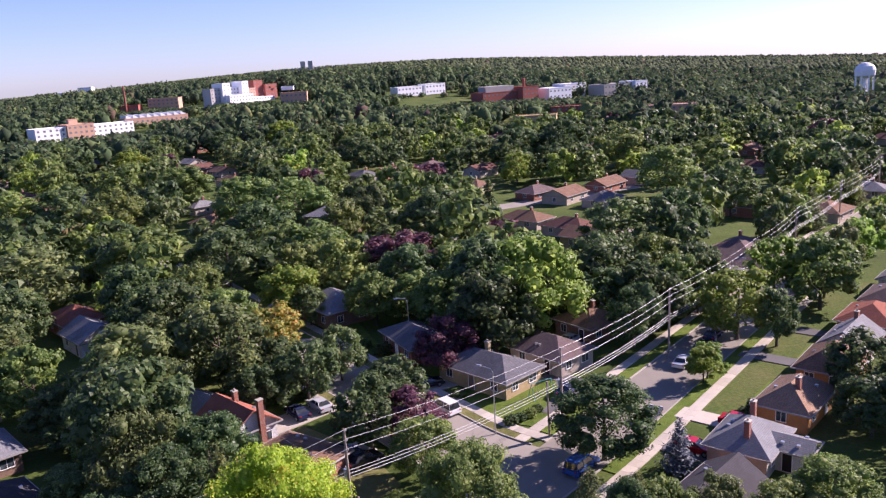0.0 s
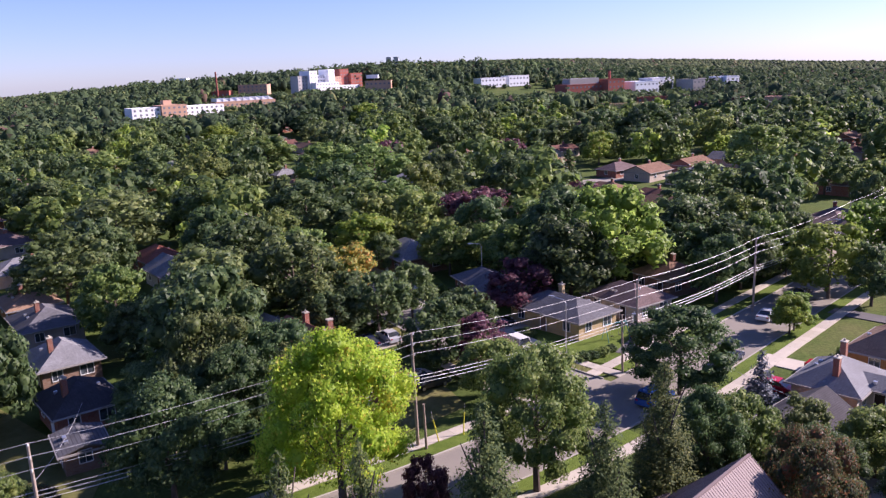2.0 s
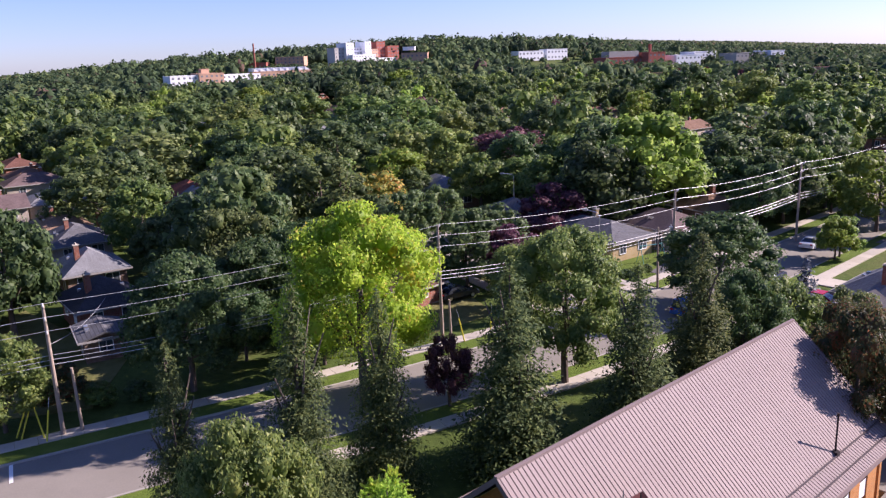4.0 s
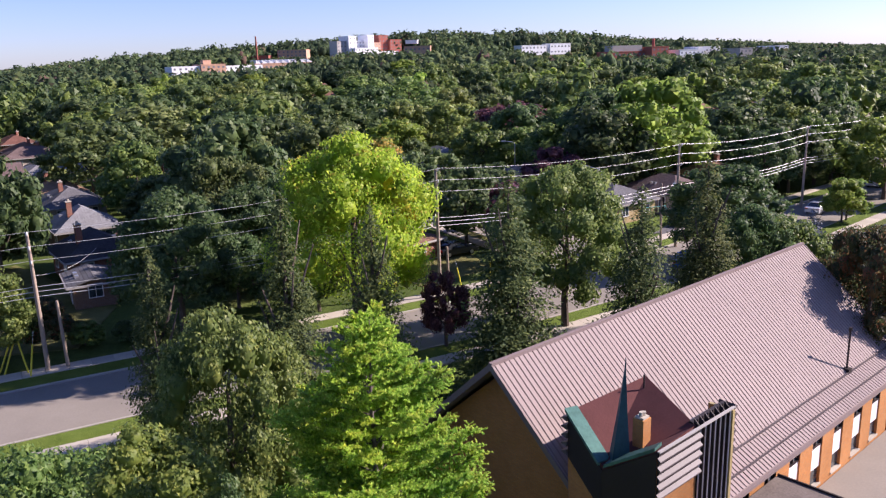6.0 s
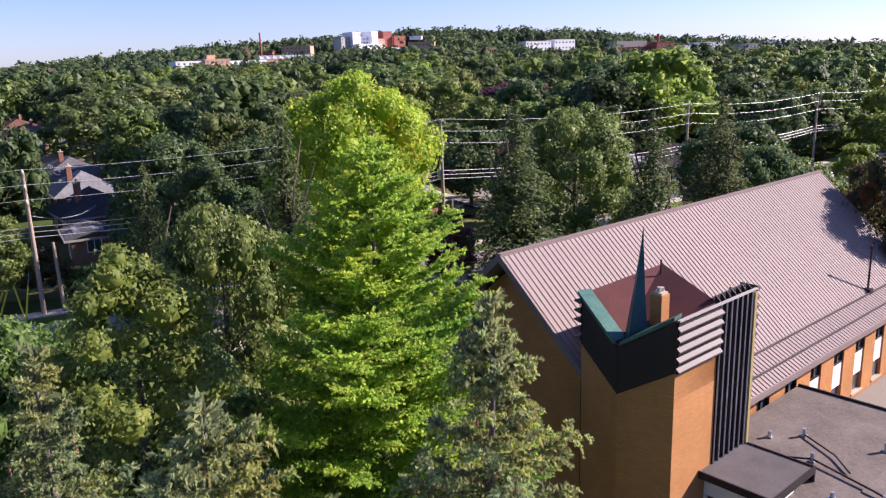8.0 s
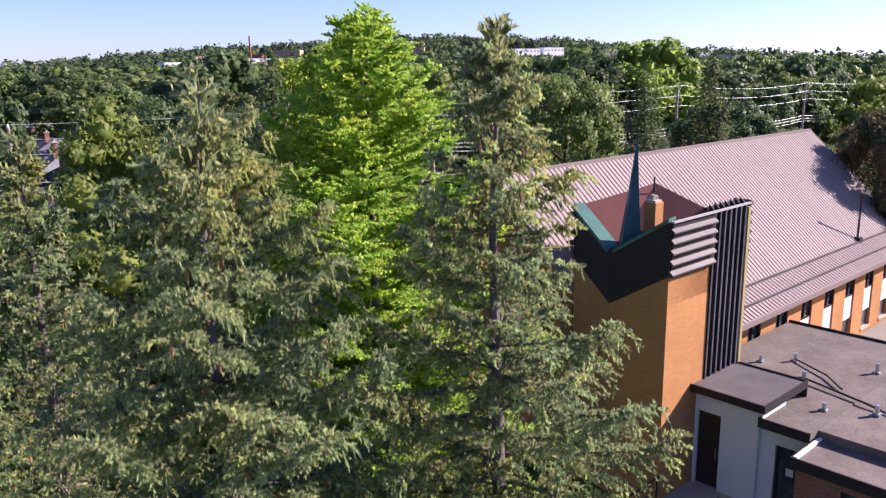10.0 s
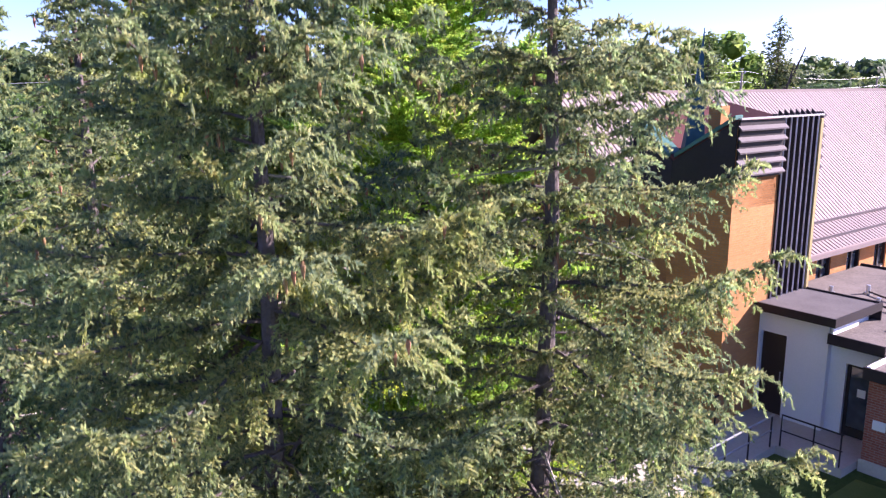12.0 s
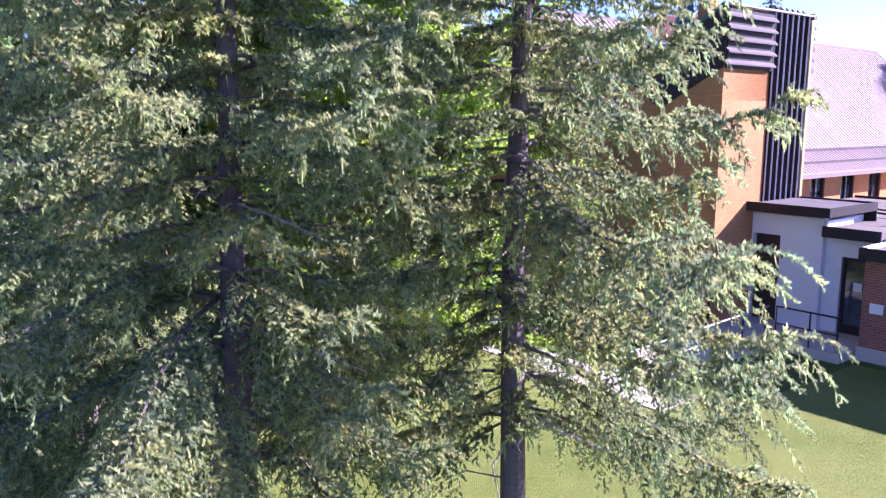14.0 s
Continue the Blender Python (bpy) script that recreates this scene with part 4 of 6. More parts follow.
put_house((69.5, 125.0), 49, 9.5, 7.6, BRICK_PALE, SH_PURPLE, "bungalow with a dull purple roof", 2.8, 2.1, "hip")
put_house((78, 136.0), 49, 9.5, 7.6, SIDING, SH_SLATE, "pale bungalow with a slate grey roof", 2.8, 2.1, "gable")
put_house((-58.3, 85.0), -45, 8.2, 6.6, BRICK_BROWN, SH_GREY, "brown brick bungalow with a worn pale grey hipped roof", 2.7, 2.2, "hip", [(1.6, -1.5)])
put_house((-48.6, 72.4), -43, 7.6, 6.4, BRICK_RED, SH_DARK, "brick bungalow with a charcoal hipped roof", 2.7, 2.3, "hip", [(1.6, -1.6)])
put_house((-43.2, 63.6), -50, 4.8, 3.6, BRICK_BROWN, SH_SLATE, "small brown shed with a low slate grey roof", 2.4, 0.6, "gable", category="shed")
put_house((-70, 99.5), -45, 10.0, 7.6, BRICK_PALE, SH_SLATE, "bungalow with a slate grey hipped roof", 2.7, 2.1, "hip", [(1, -1)])
put_house((-79, 109), -45, 9.0, 7.0, BRICK_ORANGE, SH_TAN, "bungalow with an orange-brown roof", 2.7, 2.1, "hip", [(1, -1)])
put_house((-64, 127.4), -45, 9.0, 7.0, SIDING, SH_GREY, "white house with a pale grey roof", 2.9, 2.2, "gable")
put_house((-72, 138), -45, 9.0, 7.0, BRICK_RED, SH_RED, "brick house with an orange-red roof", 2.8, 2.2, "hip")
FAR_HOUSES_A = [(-95, 132, 0, 2), (-101, 122, 5, 1), (-114, 151, 5, 2), (-122, 160, 4, 2), (-141, 181, 3, 0), (-150, 272, 3, 0), (-173, 305, 3, 0), (-148, 293, 0, 2), (-183, 264, 4, 2), (-130, 240, 3, 0), (3.8, 273, 6, 3), (24, 254, 5, 0), (32, 244, 4, 1), (42, 234, 1, 2), (17, 210, 4, 2), (27, 196, 3, 2), (30, 182, 4, 3), (76, 250, 1, 2)]
FAR_HOUSES_B = [(77, 208, 5, 0), (92, 198, 4, 1), (58, 164, 5, 0), (46.5, 143, 1, 2), (55, 153, 5, 1), (103, 282, 3, 2), (-143, 443, 3, 0), (-106, 352, 4, 2), (-131, 385, 0, 2), (-93, 320, 4, 1), (-120, 362, 3, 0), (-39, 315, 1, 2), (-28, 322, 4, 0), (8, 312, 3, 2), (-12, 330, 5, 1), (48, 262, 4, 0), (62, 272, 1, 1), (115, 225, 0, 2)]
FAR_HOUSES_C = [(128, 240, 4, 0), (150, 280, 5, 2), (165, 262, 3, 1), (-60, 250, 5, 0), (-75, 232, 4, 1), (-88, 262, 0, 2), (120, 330, 4, 0), (180, 340, 3, 2), (60, 360, 5, 1), (-60, 400, 3, 1), (20, 420, 4, 2), (-180, 400, 1, 0), (-210, 350, 4, 2), (140, 170, 1, 2), (118, 160, 4, 0), (104, 176, 5, 2)]
ROOFS = [SH_GREY, SH_SLATE, SH_DARK, SH_RUST, SH_BROWN, SH_PURPLE, SH_BROWN]
ROOF_WORDS = ["pale grey", "slate grey", "charcoal", "red-brown", "brown", "dull purple", "tan"]
WALLS = [BRICK_RED, BRICK_PALE, BRICK_PALE, BRICK_YELLOW]
WALL_WORDS = ["red brick", "pale brick", "pale brick", "yellow brick"]
for x, y, r, w in FAR_HOUSES_A + FAR_HOUSES_B + FAR_HOUSES_C:
    put_house((x, y), random.choice((48, -42)) + random.uniform(-4, 4), random.uniform(10, 13), random.uniform(7.5, 9), WALLS[w], ROOFS[r], WALL_WORDS[w] + " house with a " + ROOF_WORDS[r] + " roof among trees",
              random.choice((2.5, 2.7, 2.8, 2.9)), 2.0, random.choice(("hip", "hip", "gable")), [(1.5, 0.5)], detail=False)
put_house((-35, 217), -18, 14.0, 11.0, BRICK_BROWN, SH_GREY, "two-storey brick house with a grey roof and porch", 5.5, 2.6, "hip", [(3, 0)], detail=False)


# ---- distant buildings ----
def block(root, name, x0, x1, y0, y1, z1, material, rows=0, z0=0.0, win=1.5, label=""):
    """A plain block with a parapet and rows of windows on its four sides."""
    b = part(name, Build().box(x0, x1, y0, y1, z0, z1), material, root, label)
    part("parapet", Build().box(x0 - 0.15, x1 + 0.15, y0 - 0.15, y0 + 0.2, z1, z1 + 0.5).box(x0 - 0.15, x1 + 0.15, y1 - 0.2, y1 + 0.15, z1, z1 + 0.5)
         .box(x0 - 0.15, x0 + 0.2, y0 + 0.2, y1 - 0.2, z1, z1 + 0.5).box(x1 - 0.2, x1 + 0.15, y0 + 0.2, y1 - 0.2, z1, z1 + 0.5), material, b)
    for r in range(rows):
        zc = z0 + (r + 0.55) * (z1 - z0) / rows
        n = max(1, int((x1 - x0) / (win * 2.4)))
        for k in range(n):
            u = x0 + (k + 0.5) * (x1 - x0) / n
            part("window", Build().box(u - win / 2, u + win / 2, y0 - 0.06, y0 - 0.01, zc - 0.65, zc + 0.65), FAR_GLASS, b)
    return b


FAR_GLASS = plain("far window", (0.16, 0.17, 0.19), 0.5, var=0.3, big=0.2, fine=1.0, bumpy=0)
PALE = plain("white cladding", (0.78, 0.78, 0.80), 0.6, var=0.05, big=0.05, fine=0.6, bumpy=0)
FAR_RED = plain("far red brick", (0.33, 0.11, 0.085), 0.9, var=0.12, big=0.08, fine=0.8, bumpy=0)
FAR_TAN = plain("far tan brick", (0.50, 0.31, 0.22), 0.9, var=0.12, big=0.08, fine=0.8, bumpy=0)
FAR_STONE = plain("far grey stone", (0.38, 0.36, 0.34), 0.9, var=0.15, big=0.08, fine=0.8, bumpy=0)


def far_site(name, x, y, label, rot=0.0, sink=0.0):
    return thing(name, pose(x, y, height(x, y) - sink, 0, 0, rot), label, "building")


h = far_site("hospital", -195, 712, "white and red brick hospital of several storeys on the hill", 52)
h.matrix_basis = h.matrix_basis @ Matrix.Diagonal((0.84, 0.84, 0.8, 1))
block(h, "wing", -34, -22, -4, 10, 19, FAR_STONE, 5)
block(h, "wing", -22, -12, -8, 10, 24, PALE, 5, label="white stair tower")
block(h, "wing", -12, 3, -2, 12, 19, PALE, 5, label="white wing")
block(h, "wing", 3, 11, -8, 10, 25, PALE, 5, label="white stair tower")
block(h, "wing", 11, 26, 0, 14, 17, FAR_TAN, 5)
block(h, "wing", 26, 38, 2, 16, 25, FAR_RED, 6, label="tall red brick wing")
block(h, "wing", 38, 54, -2, 14, 20, FAR_RED, 5, label="red brick wing")
block(h, "wing", -20, 10, -16, -8.2, 11, PALE, 3, label="low white front")
block(h, "wing", 11, 40, -14, -0.5, 7, PALE, 2, label="low white front")
h = far_site("care_home", -256, 543, "long white and tan low building among trees", 48)
block(h, "wing", -34, -14, -6, 8, 9, PALE, 3)
block(h, "wing", -14, 4, -8, 8, 10, FAR_TAN, 3)
block(h, "tower", -6, 0, 8.2, 13, 13, FAR_TAN)
block(h, "wing", 4, 34, -4, 10, 8.5, PALE, 3)
h = far_site("workshop", -231, 608, "long low building with a white sawtooth roof", 40)
block(h, "hall", -24, 24, -6, 8, 5, FAR_TAN, 1)
for k in range(9):
    part("rooflight", Build().prism([(-23 + k * 5.2, -6), (-19.5 + k * 5.2, -6), (-19.5 + k * 5.2, 8), (-23 + k * 5.2, 8)], 5.5, [8, 6, 6, 8]), PALE, h)
h = far_site("boiler_house", -290, 712, "small brick boiler house with a tall chimney stack", 5)
block(h, "hall", -8, 8, -6, 6, 6.5, FAR_RED, 1)
part("chimney", Build().tube([(-2, -8, 0), (-2, -8, 24)], [1.1, 0.7], 12), FAR_RED, h, "tall tan brick chimney stack")
h = far_site("apartment_block", -262, 724, "brown brick block behind trees", 5)
block(h, "wing", -15, 12, -6, 8, 9.5, FAR_TAN, 3)
h = far_site("apartment_block", -136, 676, "low tan brick block with a pale roof", 5)
block(h, "wing", -11, 11, -6, 8, 9, FAR_TAN, 2)
block(h, "penthouse", -10, 0, -3, 4, 14, PALE, 0, 11.5)
h = far_site("stone_church", -316, 1740, "large grey stone church with twin towers far off", 5, 12)
block(h, "nave", -34, 34, -10, 14, 31, FAR_STONE, 1)
for x in (-8, 8):
    block(h, "tower", x - 5, x + 5, -16, -10.2, 45, FAR_STONE, 3)
h = far_site("apartment_tower", -760, 1650, "pale apartment tower on the horizon", 0)
block(h, "wing", -14, 14, -8, 8, 22, PALE, 6)
h = far_site("apartment_tower", -840, 1700, "pale apartment tower on the horizon", 0)
block(h, "wing", -14, 10, -8, 8, 16, PALE, 4)
h = far_site("school", 46, 668, "wide red brick school with pale flat-roofed wings", 32)
block(h, "wing", -30, 4, -2, 16, 9, FAR_RED, 2)
part("upper_roof", Build().prism([(-26, 0), (2, 0), (-1, 14), (-24, 14)], 9.5, [14, 14, 14, 14]), FAR_STONE, h, "grey metal upper storey")
block(h, "wing", 4, 20, -10, 10, 12, FAR_RED, 3, label="bright red brick wing")
part("chimney", Build().tube([(14, 2, 12), (14, 2, 19)], 1.2, 10), FAR_RED, h)
block(h, "wing", 28, 52, -14, 8, 9, PALE, 2)
block(h, "wing", 54, 76, -4, 14, 11, PALE, 2)
block(h, "wing", 74, 106, -30, -10, 9, FAR_STONE, 2)
block(h, "wing", 106, 120, -34, -14, 10, PALE, 2)
h = far_site("school", -31, 722, "row of low white school buildings among trees", 38)
block(h, "wing", -28, -2, -4, 8, 8, PALE, 2)
block(h, "wing", 2, 24, -4, 8, 9, PALE, 2)
h = far_site("apartment_block", 46, 470, "low yellow brick block with a flat white roof", -10)
block(h, "wing", -12, 12, -7, 7, 9, BRICK_YELLOW, 3)
h = far_site("apartment_block", 78, 526, "low brown brick block with a flat roof", -10)
block(h, "wing", -16, 16, -7, 7, 9, FAR_RED, 3)
h = far_site("apartment_block", 133, 505, "low dull brick block with a flat roof", -10)
block(h, "wing", -16, 16, -7, 7, 10, FAR_TAN, 3)

wt_root = thing("water_tower", pose(269, 537, height(269, 537)), "pale water tower standing on columns above the woods", "water tower")
tank = [(0, 30.5), (2.6, 30), (5.6, 28), (6.5, 25.4), (6.2, 22), (3, 20.6), (0, 20.4)]
b = Build()
n = 20
pts = [(r * math.cos(2 * math.pi * k / n), r * math.sin(2 * math.pi * k / n), z) for r, z in tank[1:-1] for k in range(n)] + [(0, 0, tank[0][1]), (0, 0, tank[-1][1])]
m_ = len(tank) - 2
faces = [(i * n + k, (i + 1) * n + k, (i + 1) * n + (k + 1) % n, i * n + (k + 1) % n) for i in range(m_ - 1) for k in range(n)]
faces += [(k, (k + 1) % n, m_ * n) for k in range(n)] + [((m_ - 1) * n + (k + 1) % n, (m_ - 1) * n + k, m_ * n + 1) for k in range(n)]
part("tank", b.add(pts, faces), PALE, wt_root)
for k in range(8):
    a = 2 * math.pi * k / 8
    part("column", Build().tube([(5.7 * math.cos(a), 5.7 * math.sin(a), 0), (5.7 * math.cos(a), 5.7 * math.sin(a), 22.5)], 0.45, 8), PALE, wt_root)
part("riser", Build().tube([(0, 0, 0), (0, 0, 20.6)], 1.1, 12), PALE, wt_root)


# ---- poles and cables ----
POLES = [(-108, -6, 10.0), (-76, 20, 10.0), (-36.4, 47.6, 10.0), (-11.9, 67.8, 11.3), (10.5, 87.0, 11.0), (28.9, 109.5, 10.6), (51, 137, 10.6), (69, 162.5, 10.6), (92, 192, 10.6), (120, 228, 10.6)]


def utility_pole(x, y, hgt, ang, box):
    root = thing("utility_pole", pose(x, y, 0, random.uniform(-0.6, 0.6), random.uniform(-0.6, 0.6), ang), "tall weathered wooden utility pole carrying cables" if not box else "wooden utility pole with a grey transformer", "utility pole", "poles along the street")
    part("shaft", Build().tube([(0, 0, -0.5), (0, 0, hgt * 0.5), (0, 0, hgt)], [0.17, 0.15, 0.11], 10), WOOD_POLE, root)
    for k, z in enumerate((hgt - 0.1, hgt - 1.1, hgt - 2.1)):
        arm = part("bracket", Build().tube([(0, 0, z - 0.15), (0, -0.35, z)], 0.035, 6), STEEL, root)
        part("insulator", Build().tube([(0, -0.35, z), (0, -0.35, z + 0.12), (0, -0.35, z + 0.24)], [0.06, 0.08, 0.04], 8), PORCELAIN, arm)
    if box:
        tr = part("transformer", Build().tube([(0, 0.38, hgt * 0.55), (0, 0.38, hgt * 0.55 + 0.85)], 0.24, 12), STEEL, root, "grey steel transformer can")
        part("bushing", Build().tube([(0, 0.38, hgt * 0.55 + 0.85), (0, 0.38, hgt * 0.55 + 1.1)], 0.05, 6), PORCELAIN, tr)
    return root


for i, (x, y, hgt) in enumerate(POLES):
    x2, y2 = POLES[min(i + 1, len(POLES) - 1)][:2]
    x1, y1 = POLES[max(i - 1, 0)][:2]
    utility_pole(x, y, hgt, math.degrees(math.atan2(y2 - y1, x2 - x1)), i in (3, 4))


def cable(p, q, sag, r, label="pale overhead cable hanging between poles"):
    p, q = Vector(p), Vector(q)
    pts = [p.lerp(q, k / 12) - Vector((0, 0, sag * 4 * (k / 12) * (1 - k / 12))) for k in range(13)]
    return tagged(part("overhead_cable", Build().tube(pts, r, 5, False), WIRE), label, "cable", "overhead cables")


for (x0, y0, h0), (x1, y1, h1) in zip(POLES, POLES[1:]):
    d = Vector((x1 - x0, y1 - y0)).normalized()
    s = Vector((d.y, -d.x)) * 0.35
    for k in range(3):
        cable((x0 + s.x, y0 + s.y, h0 + 0.1 - k), (x1 + s.x, y1 + s.y, h1 + 0.1 - k), 0.55, 0.017)
    for k in range(3):
        cable((x0, y0, h0 * 0.62 - 0.35 * k), (x1, y1, h1 * 0.62 - 0.35 * k), 0.5, 0.022, "bundled telephone cable between poles")
cable((-11.9, 67.8, 7.0), (-25, 86, 4.0), 0.6, 0.015, "thin service cable running to a house")
cable((-11.9, 67.8, 7.0), (-18, 79, 3.4), 0.4, 0.015, "thin service cable running to a garage")
cable((10.5, 87, 7.0), (5, 101, 3.4), 0.5, 0.015, "thin service cable running to a house")
cable((10.5, 87, 6.6), (24, 70, 3.6), 0.5, 0.015, "thin service cable running to a house")
cable((-36.4, 47.6, 7.0), (-46, 69, 3.6), 0.6, 0.015, "thin service cable running to a house")


def stub_pole(x, y, hgt):
    root = thing("short_pole", pose(x, y, 0, 0.8, -1.0, 0), "short wooden stub pole beside a utility pole", "pole", "poles along the street")
    part("shaft", Build().tube([(0, 0, -0.4), (0, 0, hgt)], [0.14, 0.1], 10), WOOD_POLE, root)


for x, y, hgt in [(-35.4, 48.4, 5.0), (-11.0, 67.2, 4.6), (8.9, 86.6, 7.0)]:
    stub_pole(x, y, hgt)


def street_lamp(x, y, ang, hgt=8.0):
    root = thing("street_lamp", pose(x, y, 0, 0, 0, ang), "grey street lamp with a curved arm", "street lamp", "lamps along the street")
    part("post", Build().tube([(0, 0, 0), (0, 0, hgt - 0.6), (0.3, 0, hgt - 0.2), (1.6, 0, hgt)], [0.09, 0.07, 0.05, 0.04], 8), STEEL, root)
    hd = part("lamp_head", Build().prism([(1.5, -0.13), (2.2, -0.1), (2.2, 0.1), (1.5, 0.13)], hgt - 0.06, hgt + 0.08), STEEL, root)
    part("lens", Build().prism([(1.6, -0.09), (2.1, -0.07), (2.1, 0.07), (1.6, 0.09)], hgt - 0.12, hgt - 0.064), LAMP_LENS, hd)


street_lamp(2.6, 88.0, 150, 8.5)
street_lamp(-9.5, 121, 200, 8.0)
street_lamp(46, 133, -40, 8.5)


# ---- cars ----
def car_parts(root, paint, van=False):
    top, ln, wd = (1.75, 4.7, 1.85) if van else (1.42, 4.5, 1.78)
    hl, hw = ln / 2, wd / 2
    prof = [(-hl, 0.35), (-hl + 0.05, 0.85), (-hl + 0.5, 0.95), (-hl + 1.1, 0.98), (hl - 1.35, 0.98), (hl - 0.3, 0.82), (hl, 0.62), (hl - 0.02, 0.3), (-hl + 0.1, 0.25)]
    n = len(prof)
    pts = [(x, y * (hw - (0.06 if z > 0.9 else 0)), z) for y in (-1, 1) for x, z in prof]
    part("body", Build().add(pts, [tuple(range(n)), tuple(range(n, 2 * n))[::-1]] + [((i + 1) % n, i, i + n, (i + 1) % n + n) for i in range(n)]), paint, root)
    x0, x1, x2, x3 = (-hl + 0.15, -hl + 0.35, hl - 2.0, hl - 1.15) if van else (-hl + 0.6, -hl + 1.2, hl - 2.1, hl - 1.25)
    w0, w1 = hw - 0.07, hw - 0.24
    cab = [(x0, -w0, 0.97), (x3, -w0, 0.97), (x3, w0, 0.97), (x0, w0, 0.97), (x1, -w1, top - 0.07), (x2, -w1, top - 0.07), (x2, w1, top - 0.07), (x1, w1, top - 0.07)]
    part("cabin_glass", Build().add(cab, [(0, 1, 5, 4), (1, 2, 6, 5), (2, 3, 7, 6), (3, 0, 4, 7)]), CAR_GLASS, root)
    part("roof", Build().prism([(x1 - 0.06, -w1 - 0.02), (x2 + 0.06, -w1 - 0.02), (x2 + 0.06, w1 + 0.02), (x1 - 0.06, w1 + 0.02)], top - 0.07, top), paint, root)
    for s in (-1, 1):
        xm = (x1 + x2) / 2
        for lo, hi in ((x0 + 0.03, x1), (x3 - 0.02, x2), (xm, xm)):
            part("pillar", Build().tube([(lo, s * (w0 + 0.01), 0.98), (hi, s * (w1 + 0.01), top - 0.05)], 0.05, 4), paint, root)
        part("headlight", Build().box(hl - 0.2, hl - 0.02, s * (hw - 0.25) - 0.16, s * (hw - 0.25) + 0.16, 0.6, 0.75), LAMP_LENS, root)
        part("tail_light", Build().box(-hl - 0.02, -hl + 0.1, s * (hw - 0.22) - 0.14, s * (hw - 0.22) + 0.14, 0.7, 0.85), TAIL_LENS, root)
        for x in (-hl + 0.85, hl - 0.9):
            wh = part("wheel", Build().tube([(x, s * (hw - 0.18), 0.32), (x, s * (hw + 0.02), 0.32)], 0.32, 14), TYRE, root)
            part("rim", Build().tube([(x, s * (hw + 0.021), 0.32), (x, s * (hw + 0.035), 0.32)], 0.2, 10), RIM, wh)


PAINTS = {"white": (0.75, 0.75, 0.75), "black": (0.025, 0.028, 0.035), "red": (0.45, 0.02, 0.04), "blue": (0.04, 0.12, 0.38), "silver": (0.5, 0.52, 0.55), "dark blue": (0.03, 0.04, 0.09)}
PAINTS = {k: plain(k + " car paint", c, 0.25, 0.2, var=0.04, bumpy=0) for k, c in PAINTS.items()}
CARS = [(-3.6, 95.2, 128, "white", True, "road"), (11.4, 78.6, 50, "blue", True, "road"), (21.6, 90.3, 57, "dark blue", False, "road"), (30.2, 106.6, 55, "silver", False, "road"), (34.6, 112.2, 55, "black", False, "road"), (37.6, 116.8, 55, "dark blue", False, "road"),
        (31.2, 86.8, -38, "red", False, "driveway"), (24.4, 81.2, -38, "red", False, "driveway"), (-22.8, 95.6, 128, "dark blue", False, "driveway"), (-20.3, 97.6, 128, "silver", False, "driveway"), (-12.6, 82.0, 40, "black", False, "driveway"), (-15.4, 83.6, 40, "dark blue", False, "driveway"),
        (-6.0, 103.2, 25, "black", False, "driveway"), (12.6, 98.6, 65, "dark blue", False, "driveway"), (-18.9, 197, 15, "white", True, "car park"), (4, 192, 100, "white", False, "car park"), (7, 190, 100, "silver", False, "car park"), (1, 194, 100, "red", False, "car park"), (29.6, 248, 28, "white", False, "road"), (37, 252, 28, "silver", False, "road"),
        (-30.5, 108, 128, "silver", False, "road"), (44, 127, 52, "white", False, "road"), (-53, 58, 60, "black", False, "lawn"), (16, 118, 40, "silver", False, "driveway"), (22, 134, 40, "silver", False, "driveway")]
for x, y, ang, colour, van, where in CARS:
    root = thing("car", pose(x, y, 0.12 if where == "driveway" else 0.06 if where in ("car park", "lawn") else 0.02, 0, 0, ang), colour + (" minivan" if van else " saloon car") + " parked on the " + where, "car", "parked cars")
    car_parts(root, PAINTS[colour], van)


# ---- trees ----
rng = np.random.default_rng(7)


def unit(v):
    return v / np.maximum(np.linalg.norm(v, axis=-1, keepdims=True), 1e-9)


def cards(centre, normal, size, aspect=0.7):
    """Leaf-shaped quads about the given centres, facing the normals."""
    n = len(centre)
    t = unit(np.cross(normal, rng.normal(size=(n, 3))))
    s = np.cross(normal, t)
    size = np.broadcast_to(np.asarray(size, float).reshape(-1, 1), (n, 1))
    v = np.stack([centre - t * size, centre + s * size * aspect, centre + t * size, centre - s * size * aspect], 1).reshape(-1, 3)
    return v, np.arange(4 * n).reshape(-1, 4)


def ico(level=1):
    bm = bmesh.new()
    bmesh.ops.create_icosphere(bm, subdivisions=level, radius=1.0)
    v = np.array([p.co[:] for p in bm.verts])
    f = np.array([[q.index for q in p.verts] for p in bm.faces])
    bm.free()
    return v, f


ICO1 = ico(1)


def flecks(centre, normal, size):
    """Small pointed leaves about the given centres, facing the normals."""
    n = len(centre)
    t = unit(np.cross(normal, rng.normal(size=(n, 3))))
    s = np.cross(normal, t)
    size = np.broadcast_to(np.asarray(size, float).reshape(-1, 1), (n, 1))
    v = np.stack([centre + t * size, centre - (t * 0.6 - s * 0.75) * size, centre - (t * 0.6 + s * 0.75) * size], 1).reshape(-1, 3)
    return v, np.arange(3 * n).reshape(-1, 3)


